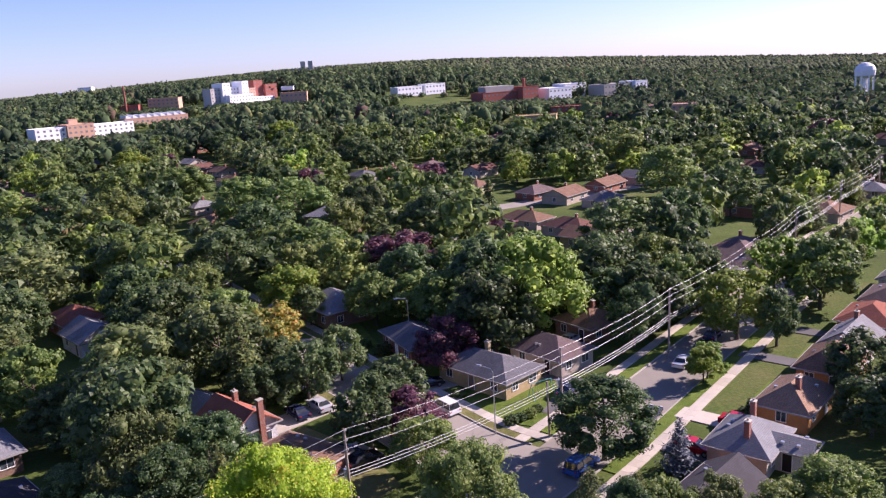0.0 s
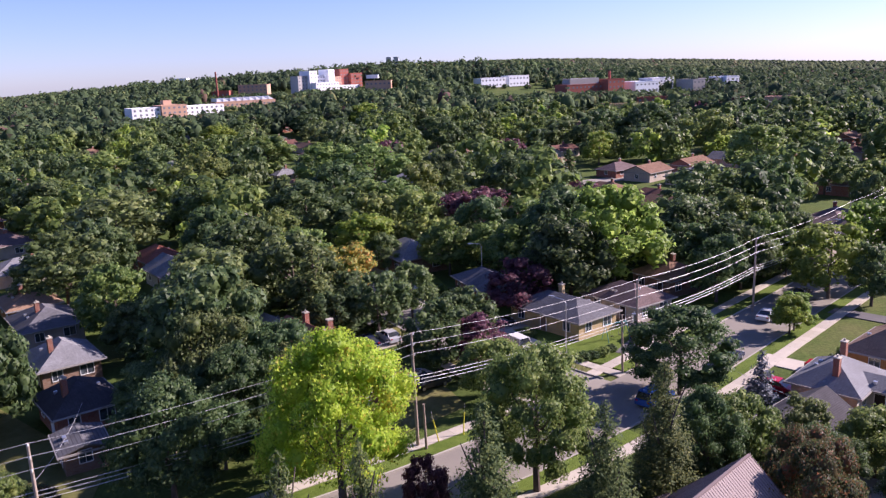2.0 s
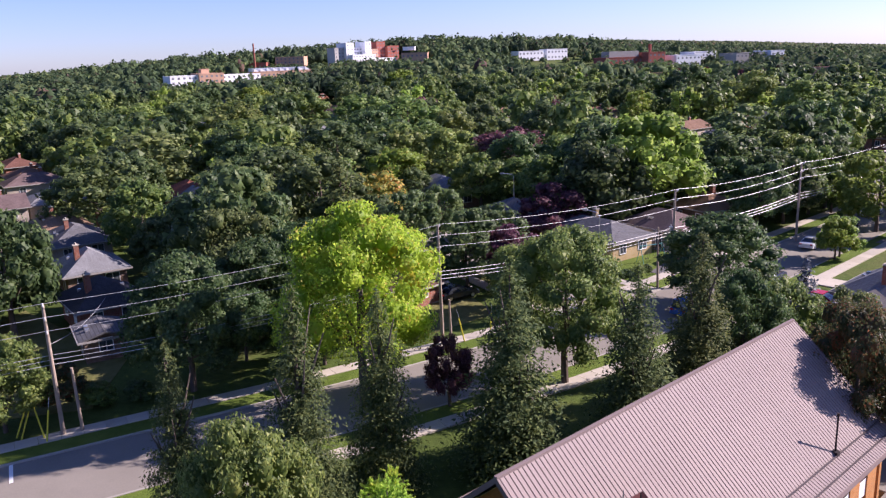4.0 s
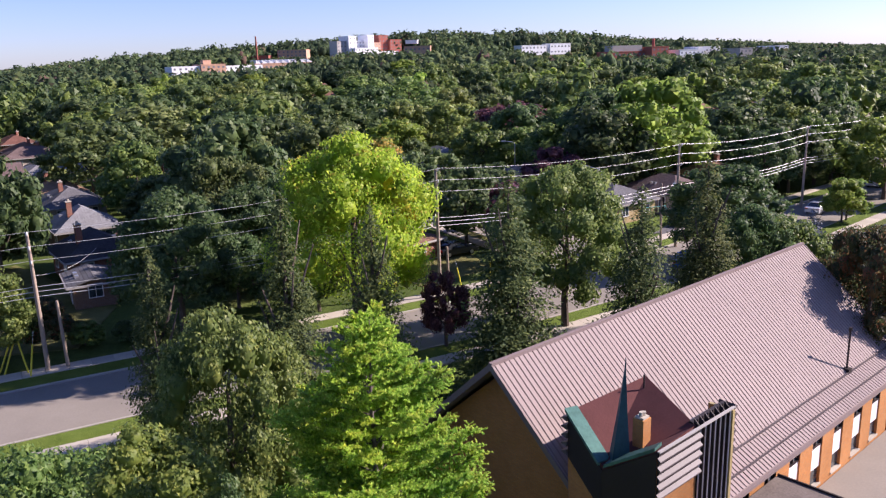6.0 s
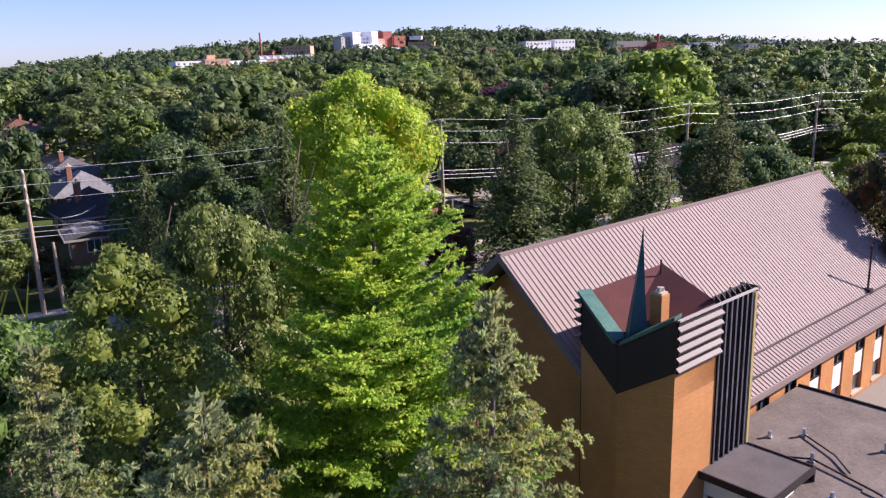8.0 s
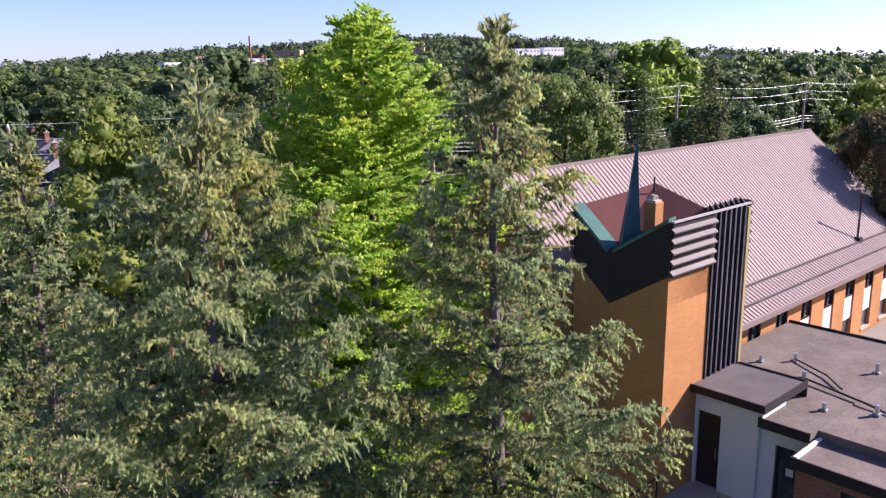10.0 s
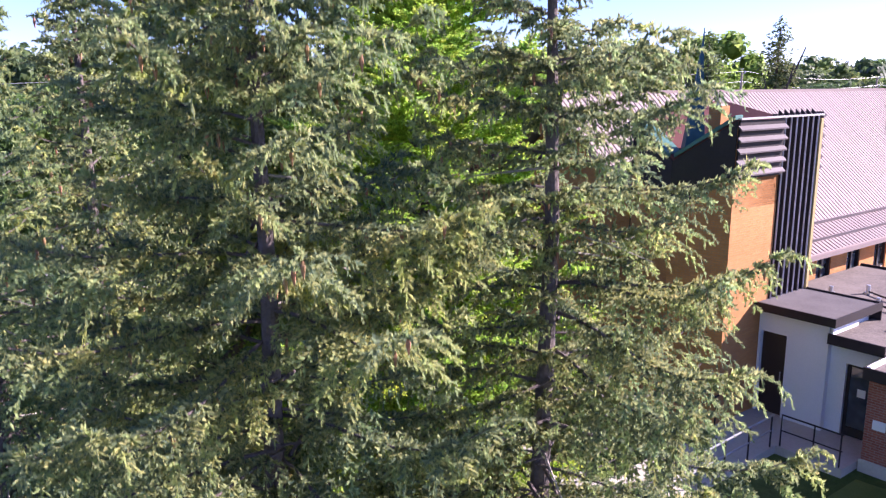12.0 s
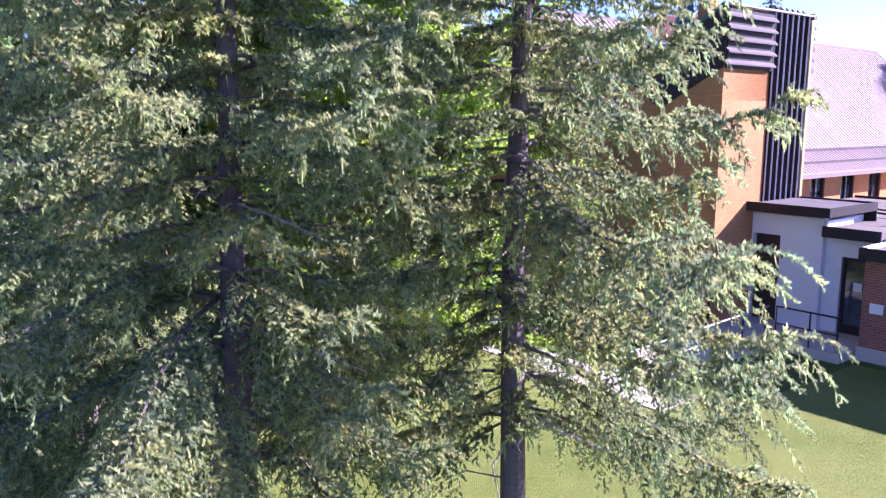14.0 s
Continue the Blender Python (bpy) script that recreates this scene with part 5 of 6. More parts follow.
def crown_mesh(name, leaves, size, material, clumps=60, tall=1.15, wide=1.0, ragged=0.5):
    """A crown about one unit in radius, its base at z = 0: leafy billows round a dense uneven core."""
    d = unit(rng.normal(size=(clumps, 3)))
    d[:, 2] = np.abs(d[:, 2]) * 1.5 - 0.62
    d = unit(d)
    r = rng.uniform(0.66, 0.82, (clumps, 1))
    cc = d * r * np.array([wide, wide, tall]) + np.array([0, 0, 0.85 * tall])
    cr = rng.uniform(0.16, 0.27, clumps) * min(1.3, (60 / clumps) ** 0.3)
    which = rng.choice(clumps, leaves, p=cr ** 2 / np.sum(cr ** 2))
    nrm = unit(rng.normal(size=(leaves, 3)) * 0.8 + d[which] * 0.9 + np.array([0, 0, 0.35]))
    pos = cc[which] + nrm * (cr[which] * rng.uniform(0.5, 1.2, leaves))[:, None] * np.array([1, 1, 0.8])
    deep = rng.random(leaves) < 0.24
    pos[deep] = unit(rng.normal(size=(leaves, 3)))[deep] * rng.uniform(0.3, 0.7, (leaves, 1))[deep] * np.array([wide, wide, tall]) + np.array([0, 0, 0.95 * tall])
    face = unit(nrm + rng.normal(scale=ragged, size=(leaves, 3)))
    v, f = flecks(pos, face, size * rng.uniform(0.55, 1.35, leaves))
    tv, tf = ICO1
    vs, fs, base = [v], [f], len(v)
    for k in range(clumps):
        cv = tv * rng.uniform(0.75, 1.2, (len(tv), 1)) * cr[k] * 0.7 + cc[k]
        vs.append(cv)
        fs.append(tf + base)
        base += len(cv)
    return array_mesh(name, np.concatenate(vs), np.concatenate(fs), material)


def conifer_mesh(name, tiers, per, size, material):
    """A conifer's crown, one unit tall and about 0.23 in radius: tiers of drooping boughs with gaps."""
    vs, ns = [], []
    for k in range(tiers):
        h = 0.06 + 0.92 * (k / tiers)
        reach = 0.25 * (1 - h) ** 0.8 + 0.012
        nb = max(4, int(9 * (1 - h) + 4))
        for j in range(nb):
            a = rng.uniform(0, 2 * math.pi)
            rr = reach * rng.uniform(0.65, 1.15)
            m = max(3, int(per * (1 - h) + 3))
            t = rng.uniform(0.12, 1.0, m)
            side = rng.normal(scale=0.20, size=m) * t * rr * 1.6
            x = math.cos(a) * t * rr - math.sin(a) * side
            y = math.sin(a) * t * rr + math.cos(a) * side
            z = h + 0.02 - 0.22 * rr * t + rng.normal(scale=0.008, size=m)
            vs.append(np.stack([x, y, z], 1))
            ns.append(unit(np.stack([np.cos(a) * 0.5 + rng.normal(scale=0.4, size=m), np.sin(a) * 0.5 + rng.normal(scale=0.4, size=m), 0.8 + rng.normal(scale=0.3, size=m)], 1)))
    c, nn = np.concatenate(vs), np.concatenate(ns)
    v, f = cards(c, nn, size * rng.uniform(0.6, 1.3, len(c)), 0.42)
    return array_mesh(name, v, f, material)


def trunk_mesh():
    b = Build()
    b.tube([(0, 0, -0.05), (0.01, 0, 0.25), (-0.01, 0.01, 0.5), (0, 0, 0.95)], [0.034, 0.026, 0.02, 0.006], 8)
    for k in range(6):
        a = k * 1.1
        z = 0.28 + 0.07 * k
        b.tube([(0, 0, z), (0.12 * math.cos(a), 0.12 * math.sin(a), z + 0.1), (0.22 * math.cos(a), 0.22 * math.sin(a), z + 0.24)], [0.014, 0.01, 0.004], 6)
    return b.mesh("trunk", BARK)


TRUNK = trunk_mesh()
CROWNS, FAR_CROWNS = {}, {}
LEAVES = {"green": L_GREEN, "dark": L_DARK, "bright": L_BRIGHT, "yellow": L_YELLOW, "sunny": L_SUNNY, "olive": L_OLIVE, "purple": L_PURPLE, "rust": L_RUST, "autumn": L_AUTUMN, "lime": L_LIME}
for nm, mt in LEAVES.items():
    CROWNS[nm] = [crown_mesh("crown", 4200, 0.050, mt, 56, ragged=0.35) for k in range(3 if nm in ("green", "dark") else 2)]
    FAR_CROWNS[nm] = [crown_mesh("crown", 560, 0.12, mt, 18, ragged=0.25) for k in range(4 if nm in ("green", "dark", "olive") else 1)]
FINE_CROWNS = {nm: crown_mesh("crown", n, s, LEAVES[nm], k) for nm, n, s, k in (("green", 24000, 0.022, 90), ("dark", 24000, 0.022, 90), ("sunny", 36000, 0.018, 80), ("rust", 24000, 0.020, 80))}
TALL_CROWN = crown_mesh("crown", 36000, 0.022, L_LIME, 130, 2.5)
MID_CROWNS = {nm: crown_mesh("crown", 11000, 0.031, LEAVES[nm], 84) for nm in LEAVES}
CONIFERS = {"conifer": [conifer_mesh("crown", 36, 28, 0.021, L_CONIFER) for k in range(3)], "blue": [conifer_mesh("crown", 26, 14, 0.024, L_BLUE)]}
NEAR_CONIFER = conifer_mesh("crown", 60, 90, 0.0095, L_CONIFER)
FAR_CONIFER = conifer_mesh("crown", 18, 12, 0.05, L_CONIFER)
WORDS = {"green": "green broadleaf tree with a full crown", "dark": "dark green tree with a dense crown", "bright": "bright green maple with a billowing crown", "yellow": "yellow-green tree turning in early autumn", "sunny": "bright yellow-green maple turning in early autumn", "olive": "olive green tree with a loose crown",
         "purple": "dark purple-leaved tree", "rust": "tree with rust-red turning leaves", "lime": "loose pale olive tree in full sun", "autumn": "tree with yellow and orange autumn leaves", "conifer": "dark green spruce with drooping boughs", "blue": "small blue-grey spruce"}
TREES = []


def tree(kind, x, y, hgt, rad, far=False, place="beside houses"):
    TREES.append((x, y, rad))
    root = thing("tree", pose(x, y, height(x, y), 0, 0, random.uniform(0, 360)), WORDS[kind] + " " + place, "tree", "trees among the houses")
    if kind in CONIFERS:
        part("trunk", TRUNK, None, root, m=Matrix.Diagonal((hgt * 0.5, hgt * 0.5, hgt, 1)))
        k = rad / 0.24
        part("crown", NEAR_CONIFER if kind == "conifer" and 30 < math.hypot(x, y) < 64 else random.choice(CONIFERS[kind]), None, root, m=Matrix.Diagonal((k * 1.3, k * 1.3, hgt, 1)))
        return root
    part("trunk", TRUNK, None, root, m=Matrix.Diagonal((hgt * 0.8, hgt * 0.8, hgt * 0.8, 1)))
    crown = random.choice((FAR_CROWNS if far else CROWNS)[kind])
    if math.hypot(x, y) < 84:
        crown = MID_CROWNS[kind]
    if kind == "lime":
        part("crown", TALL_CROWN, None, root, m=Matrix.Translation((0, 0, 0.6)) @ Matrix.Diagonal((rad * 1.25, rad * 1.25, (hgt - 0.6) / 4.2, 1)))
        return root
    if math.hypot(x, y) < 62 and kind in FINE_CROWNS:
        crown = FINE_CROWNS[kind]
    wide = rad * 1.25
    low = hgt * 0.05
    part("crown", crown, None, root, m=Matrix.Translation((0, 0, low)) @ Matrix.Diagonal((wide, wide, (hgt - low) / 1.95, 1)))
    return root


# the trees that can be told apart: kind, x, y, height, crown radius
tree("bright", 10.9, 120.4, 16.0, 7.1)
tree("dark", 4.1, 114.1, 13.0, 5.9)
tree("purple", -12.5, 153.1, 12.0, 7.3)
tree("green", -15.9, 131.5, 10.0, 4.4)
tree("olive", -18.6, 107.3, 8.0, 3.4)
tree("yellow", -31.9, 136.9, 10.0, 4.9)
tree("autumn", -30.4, 116.3, 9.0, 4.4)
tree("dark", -39.6, 126.2, 9.0, 3.6)
tree("dark", -48.0, 120.9, 12.0, 6.0)
tree("green", -67.5, 161.0, 14.0, 8.2)
tree("green", -51.1, 139.6, 11.0, 5.2)
tree("olive", -118.6, 232.1, 15.0, 8.5)
tree("green", -135.0, 229.3, 14.0, 8.5)
tree("olive", -85.8, 148.8, 13.0, 8.5)
tree("olive", -75.3, 113.3, 12.0, 6.5)
tree("dark", -49.5, 160.4, 13.0, 7.3)
tree("green", -61.6, 226.0, 15.0, 8.5)
tree("green", -47.2, 221.2, 15.0, 8.5)
tree("yellow", -95.1, 433.3, 15.0, 8.5)
tree("purple", -3.3, 108.0, 8.0, 4.0)
tree("dark", -10.0, 92.8, 8.0, 3.9)
tree("purple", -6.9, 86.5, 7.0, 3.2)
tree("yellow", 20.2, 281.8, 12.0, 5.1)
tree("bright", 31.9, 101.2, 5.0, 2.2)
tree("bright", 41.0, 115.8, 11.0, 5.0)
tree("dark", 29.6, 125.4, 10.0, 5.2)
tree("olive", 32.3, 161.4, 14.0, 7.2)
tree("dark", 47.4, 172.1, 14.0, 5.5)
tree("bright", 53.3, 133.4, 11.0, 4.7)
tree("dark", 38.8, 128.7, 7.0, 2.7)
tree("dark", 45.4, 112.0, 9.0, 2.7)
tree("dark", -4.7, 187.2, 15.0, 7.4)
tree("green", -29.5, 188.8, 13.0, 5.5)
tree("purple", -12.9, 265.8, 12.0, 7.7)
tree("dark", -25.9, 211.9, 13.0, 5.4)
tree("green", -32.5, 166.6, 12.0, 6.8)
tree("dark", -48.4, 185.7, 14.0, 6.9)
tree("dark", -118.1, 174.6, 13.0, 6.8)
tree("green", -97.8, 214.3, 15.0, 8.5)
tree("green", -93.9, 265.6, 15.0, 8.5)
tree("yellow", -143.2, 341.4, 14.0, 8.0)
tree("dark", 43.4, 331.7, 18.0, 8.5)
tree("green", 59.8, 300.1, 17.0, 8.5)
tree("dark", 24.9, 330.0, 16.0, 8.5)
tree("green", 62.6, 240.5, 15.0, 8.0)
tree("olive", 71.0, 207.9, 14.0, 6.3)
tree("olive", 8.7, 326.9, 14.0, 8.5)
tree("olive", -45.5, 350.8, 15.0, 8.5)
tree("dark", -125.2, 421.4, 14.0, 8.5)
tree("green", 71.5, 177.4, 12.0, 4.8)
tree("dark", -27.7, 133.3, 7.0, 3.0)
tree("bright", 31.0, 99.9, 5.0, 2.0)
tree("dark", 48.2, 91.1, 9.0, 4.3)
tree("olive", 21.1, 63.7, 7.0, 2.3)
tree("green", 27.0, 63.3, 6.0, 3.0)
tree("green", 32.1, 65.3, 7.0, 3.4)
tree("sunny", -16.0, 55.6, 14.9, 5.4)
tree("dark", 14.2, 80.5, 9.6, 4.9)
tree("green", -0.7, 60.1, 12.5, 4.4)
tree("conifer", -3.8, 46.2, 14.2, 3.0)
tree("conifer", 8.5, 54.1, 13.9, 2.7)
tree("conifer", 4.0, 49.4, 12.9, 2.6)
tree("conifer", -14.8, 38.8, 14.4, 2.2)
tree("conifer", -11.3, 43.3, 12.9, 2.1)
tree("conifer", -21.0, 36.4, 12.0, 1.7)
tree("purple", -9.2, 54.9, 5.8, 1.6)
tree("dark", -30.5, 56.0, 11.2, 4.2)
tree("olive", -44.0, 96.0, 13.0, 6.4)
tree("dark", -36.7, 79.0, 15.0, 5.6)
tree("olive", -33.5, 72.5, 12.0, 4.2)
tree("rust", 16.6, 47.2, 10.6, 2.9)
tree("rust", 18.0, 52.0, 9.5, 3.2)
tree("dark", 20.0, 56.0, 8.0, 3.0)
tree("green", -13.6, 28.8, 11.0, 2.8)
tree("lime", -9.7, 16.4, 12.7, 2.4)
tree("green", -15.5, 20.0, 9.5, 3.0)
tree("dark", -12.0, 20.5, 9.0, 2.6)
tree("blue", 21.6, 77.6, 6.2, 1.7)
tree("conifer", 9.6, 62.8, 8.6, 1.9)
tree("conifer", 13.4, 60.6, 9.6, 2.3)
tree("dark", 12.5, 58.5, 9.5, 2.8)
tree("green", 15.5, 60.5, 8.5, 2.8)
tree("olive", -37.0, 52.8, 2.0, 1.0)
tree("rust", -39.5, 51.5, 4.0, 2.0)
tree("dark", -54.6, 66.4, 13.2, 4.0)
tree("dark", -57.0, 60.0, 11.0, 3.4)
tree("conifer", 1.6, 27.4, 4.2, 0.8)


CLEAR = ((17, 74, 7), (22, 82, 6), (8, 70, 9), (20, 62, 8), (30, 66, 9), (40, 72, 9), (-24, 85, 9), (-15, 74, 8), (-45, 62, 9), (-47, 58, 10), (-40, 58, 8), (-50, 80, 6), (22, 90, 9), (33, 88, 9), (44, 101, 8), (56, 113, 8), (28, 74, 7), (-20, 113, 5), (6, 94, 6), (14, 104, 6), (28, 205, 14), (35, 240, 18), (20, 262, 10), (-30, 205, 8), (30, 185, 8))


def far_from_things(x, y, r):
    if min((Vector((x, y)) - p).length for p in STREET_A) < 8.5 or min((Vector((x, y)) - p).length for p in STREET_B) < 8.0:
        return False
    if any(math.hypot(x - a, y - b) < c + r * 0.75 for a, b, c in HOUSES):
        return False
    # keeps trees out of the camera's sight line to each house
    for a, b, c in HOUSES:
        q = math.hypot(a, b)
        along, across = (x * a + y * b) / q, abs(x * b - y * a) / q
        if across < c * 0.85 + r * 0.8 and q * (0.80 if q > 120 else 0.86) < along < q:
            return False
    for a, b, c in ((8.5, 98, 7), (-6, 111, 7), (-8, 198, 14), (48, 202, 10), (35, 252, 12), (10, 240, 8), (9, 38, 22), (4, 12, 14), (15, 29, 12), (-22, 128, 5), (26, 81, 6), (38, 94, 6), (49, 106, 6)) + CLEAR:
        if math.hypot(x - a, y - b) < c + r * 0.5:
            return False
    return not any(math.hypot(x - a, y - b) < (c + r) * 0.72 for a, b, c in TREES)


def fill(n, lo, hi, make):
    """Scatters trees over the blocks between the streets."""
    count = tries = 0
    while count < n and tries < 40000:
        tries += 1
        az, r = random.uniform(-0.80, 0.60), math.sqrt(random.uniform(lo ** 2, hi ** 2))
        x, y = r * math.sin(az), r * math.cos(az)
        rad = random.uniform(3.8, 6.6) if r > 110 else random.uniform(2.6, 4.6)
        if not far_from_things(x, y, rad):
            continue
        kind = random.choices(["green", "dark", "olive", "bright", "purple", "yellow", "conifer"], [36, 38, 12, 5, 2, 1, 10] if r > 150 else [34, 46, 10, 2, 0, 0, 10])[0]
        hgt = rad * random.uniform(1.9, 2.5) if kind != "conifer" else random.uniform(9, 15)
        make(kind, x, y, hgt, rad if kind != "conifer" else hgt * 0.2)
        count += 1


# street trees further along
for k, p in enumerate(offset(STREET_A, 8.6)):
    if 128 < p.y < 300 and k % 5 == 0:
        tree(random.choice(("bright", "green", "green", "olive")), p.x, p.y, random.uniform(8.5, 11), random.uniform(3.0, 4.2), p.y > 150, "beside the pavement")
for k, p in enumerate(offset(STREET_A, -9.0)):
    if 112 < p.y < 300 and k % 4 == 0 and not any(math.hypot(p.x - a, p.y - b) < c + 1 for a, b, c in HOUSES):
        tree(random.choice(("dark", "green", "dark", "conifer")), p.x, p.y, random.uniform(9, 12.5), random.uniform(3.0, 4.2), p.y > 150, "beside the pavement")
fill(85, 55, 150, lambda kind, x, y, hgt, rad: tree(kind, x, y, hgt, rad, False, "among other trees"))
JOINED = {}


def far_tree(kind, x, y, hgt, rad):
    TREES.append((x, y, rad))
    JOINED.setdefault(kind, []).append((x, y, hgt, rad))


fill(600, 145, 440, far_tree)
for kind, rows in JOINED.items():
    vs, fs, base = [], [], 0
    for x, y, hgt, rad in rows:
        if kind == "conifer":
            me, sc = FAR_CONIFER, (rad / 0.19, rad / 0.19, hgt)
        else:
            me, sc = random.choice(FAR_CROWNS[kind]), (rad * 1.2, rad * 1.2, hgt / 1.95)
        v = np.empty(len(me.vertices) * 3, np.float32)
        me.vertices.foreach_get("co", v)
        a = random.uniform(0, 6.28)
        v = v.reshape(-1, 3) * np.array(sc)
        v = np.stack([v[:, 0] * math.cos(a) - v[:, 1] * math.sin(a) + x, v[:, 0] * math.sin(a) + v[:, 1] * math.cos(a) + y, v[:, 2] + height(x, y)], 1)
        vs.append(v)
        fs += [tuple(i + base for i in p.vertices) for p in me.polygons]
        base += len(v)
    me = bpy.data.meshes.new("woodland")
    me.from_pydata(np.concatenate(vs).tolist(), [], fs)
    me.materials.append(L_CONIFER if kind == "conifer" else LEAVES[kind])
    tagged(new("woodland", me), "mass of " + WORDS[kind].split(" with")[0] + " crowns over the suburb", "woodland", kind="stuff")


SITE_WIDTH = {(46, 668): 85, (-256, 543): 40, (-195, 712): 52, (-231, 608): 30, (-31, 722): 34, (46, 470): 14, (-136, 676): 14, (-262, 724): 18, (-290, 712): 10}


def woods():
    """Distant woods: thousands of ragged crowns, joined."""
    for name, lo, hi, n, level, size in (("woods", 425, 1250, 8500, ICO1, (2.6, 6.8)), ("woods", 1250, 4300, 20000, ICO1, (4, 8))):
        tv, tf = level
        az = rng.uniform(-0.86, 0.74, n)
        r = np.sqrt(rng.uniform(lo ** 2, hi ** 2, n)) if lo < 1000 else lo + (hi - lo) * rng.uniform(0, 1, n) ** 1.4
        x, y = r * np.sin(az), r * np.cos(az)
        sites = [(o.matrix_basis.translation.x, o.matrix_basis.translation.y) for o in bpy.data.objects if o.get("category") == "building" and o.parent is None]
        ok = np.ones(n, bool)
        cap = np.full(n, 1e3)
        for sx, sy in sites:
            if math.hypot(sx, sy) > 400:
                q = math.hypot(sx, sy)
                ux, uy = sx / q, sy / q
                along, across = x * ux + y * uy - q, -x * uy + y * ux
                wide = SITE_WIDTH.get((round(sx), round(sy)), 0)
                ok &= ~((np.abs(across) < wide) & (along > -16) & (along < 24))
                # lower growth on the slope before each building, capped at the camera's sight line
                low = (np.abs(across) < wide + 4) & (along > -0.4 * q) & (along <= -10)
                cap = np.where(low, np.minimum(cap, 44 + (height(sx, sy) + 1.5 - 44) * r / q), cap)
        z = np.array([height(a, b) for a, b in zip(x, y)])
        ok &= cap - z > 2.5
        x, y, r, z, cap = x[ok], y[ok], r[ok], z[ok], cap[ok]
        n = len(x)
        rad = rng.uniform(*size, n)
        tall = rad * rng.uniform(0.95, 1.5, n) if lo < 1000 else rng.uniform(6, 9, n)
        tall = np.minimum(tall, (cap - z) / 2.0)
        rad = np.minimum(rad, tall * 1.3 + 1.0)
        wob = rng.uniform(0.72, 1.22, (n, len(tv), 1))
        v = tv[None] * wob * np.stack([rad, rad, tall], 1)[:, None, :] * (0.8 if lo < 1000 else 1.0)
        v += np.stack([x, y, z + tall * 0.95], 1)[:, None, :]
        f = (tf[None] + (np.arange(n) * len(tv))[:, None, None]).reshape(-1, 3)
        tagged(new(name, array_mesh(name, v.reshape(-1, 3), f, L_FOREST)), "dense green woods covering the land to the horizon", "woods", kind="stuff")
        if lo < 1000:
            m = 26
            dn = unit(rng.normal(size=(n, m, 3)) + np.array([0, 0, 0.4]))
            pos = dn * np.stack([rad, rad, tall], 1)[:, None, :] * rng.uniform(0.85, 1.16, (n, m, 1)) + np.stack([x, y, z + tall * 0.95], 1)[:, None, :]
            cv, cf = flecks(pos.reshape(-1, 3), unit(dn.reshape(-1, 3) + rng.normal(scale=0.5, size=(n * m, 3))), np.repeat(rad, m) * 0.30)
            tagged(new("woods", array_mesh("woods", cv, cf, L_FOREST)), "leafy tops of the dense green woods", "woods", kind="stuff")


woods()


# ---- the conifers beside the church ----
def twig_template(needles, half, length, width):
    """A twig one unit long along x: a narrow blade set round with needles."""
    v = []
    a, b, m, c = np.array([-0.05, 0, 0]), np.array([1.0, 0, 0]), np.array([0.45, 0, 0]), np.array([0, 1, 0])
    v += [a, m + c * half, b, a, b, m - c * half]
    for k in range(needles):
        t = 0.05 + 0.95 * (k + rng.uniform(0, 0.8)) / needles
        a = rng.uniform(0, 2 * math.pi)
        d = unit(np.array([0.9, math.cos(a), math.sin(a)]))
        s = unit(np.cross(d, rng.normal(size=3))) * width / 2
        p = np.array([t, 0, 0])
        e = p + d * length * rng.uniform(0.7, 1.15) * (1.1 - 0.4 * t)
        v += [p - s, p + s, e]
    return np.array(v)


def place_twigs(template, base, direction, length, thick=1.0):
    n = len(base)
    d = unit(direction)
    s = unit(np.cross(d, rng.normal(size=(n, 3))))
    t = np.cross(d, s)
    ln = np.asarray(length).reshape(-1, 1, 1)
    w = template[None]
    v = base[:, None] + (w[..., :1] * d[:, None] + thick * (w[..., 1:2] * s[:, None] + w[..., 2:3] * t[:, None])) * ln
    return v.reshape(-1, 3)


def needle_index(n):
    return np.arange(n).reshape(-1, 3)


CONE = Build().tube([(0, 0, 0), (0, 0, -0.05), (0.005, 0, -0.14)], [0.010, 0.021, 0.005], 6).mesh("cone", L_CONE)


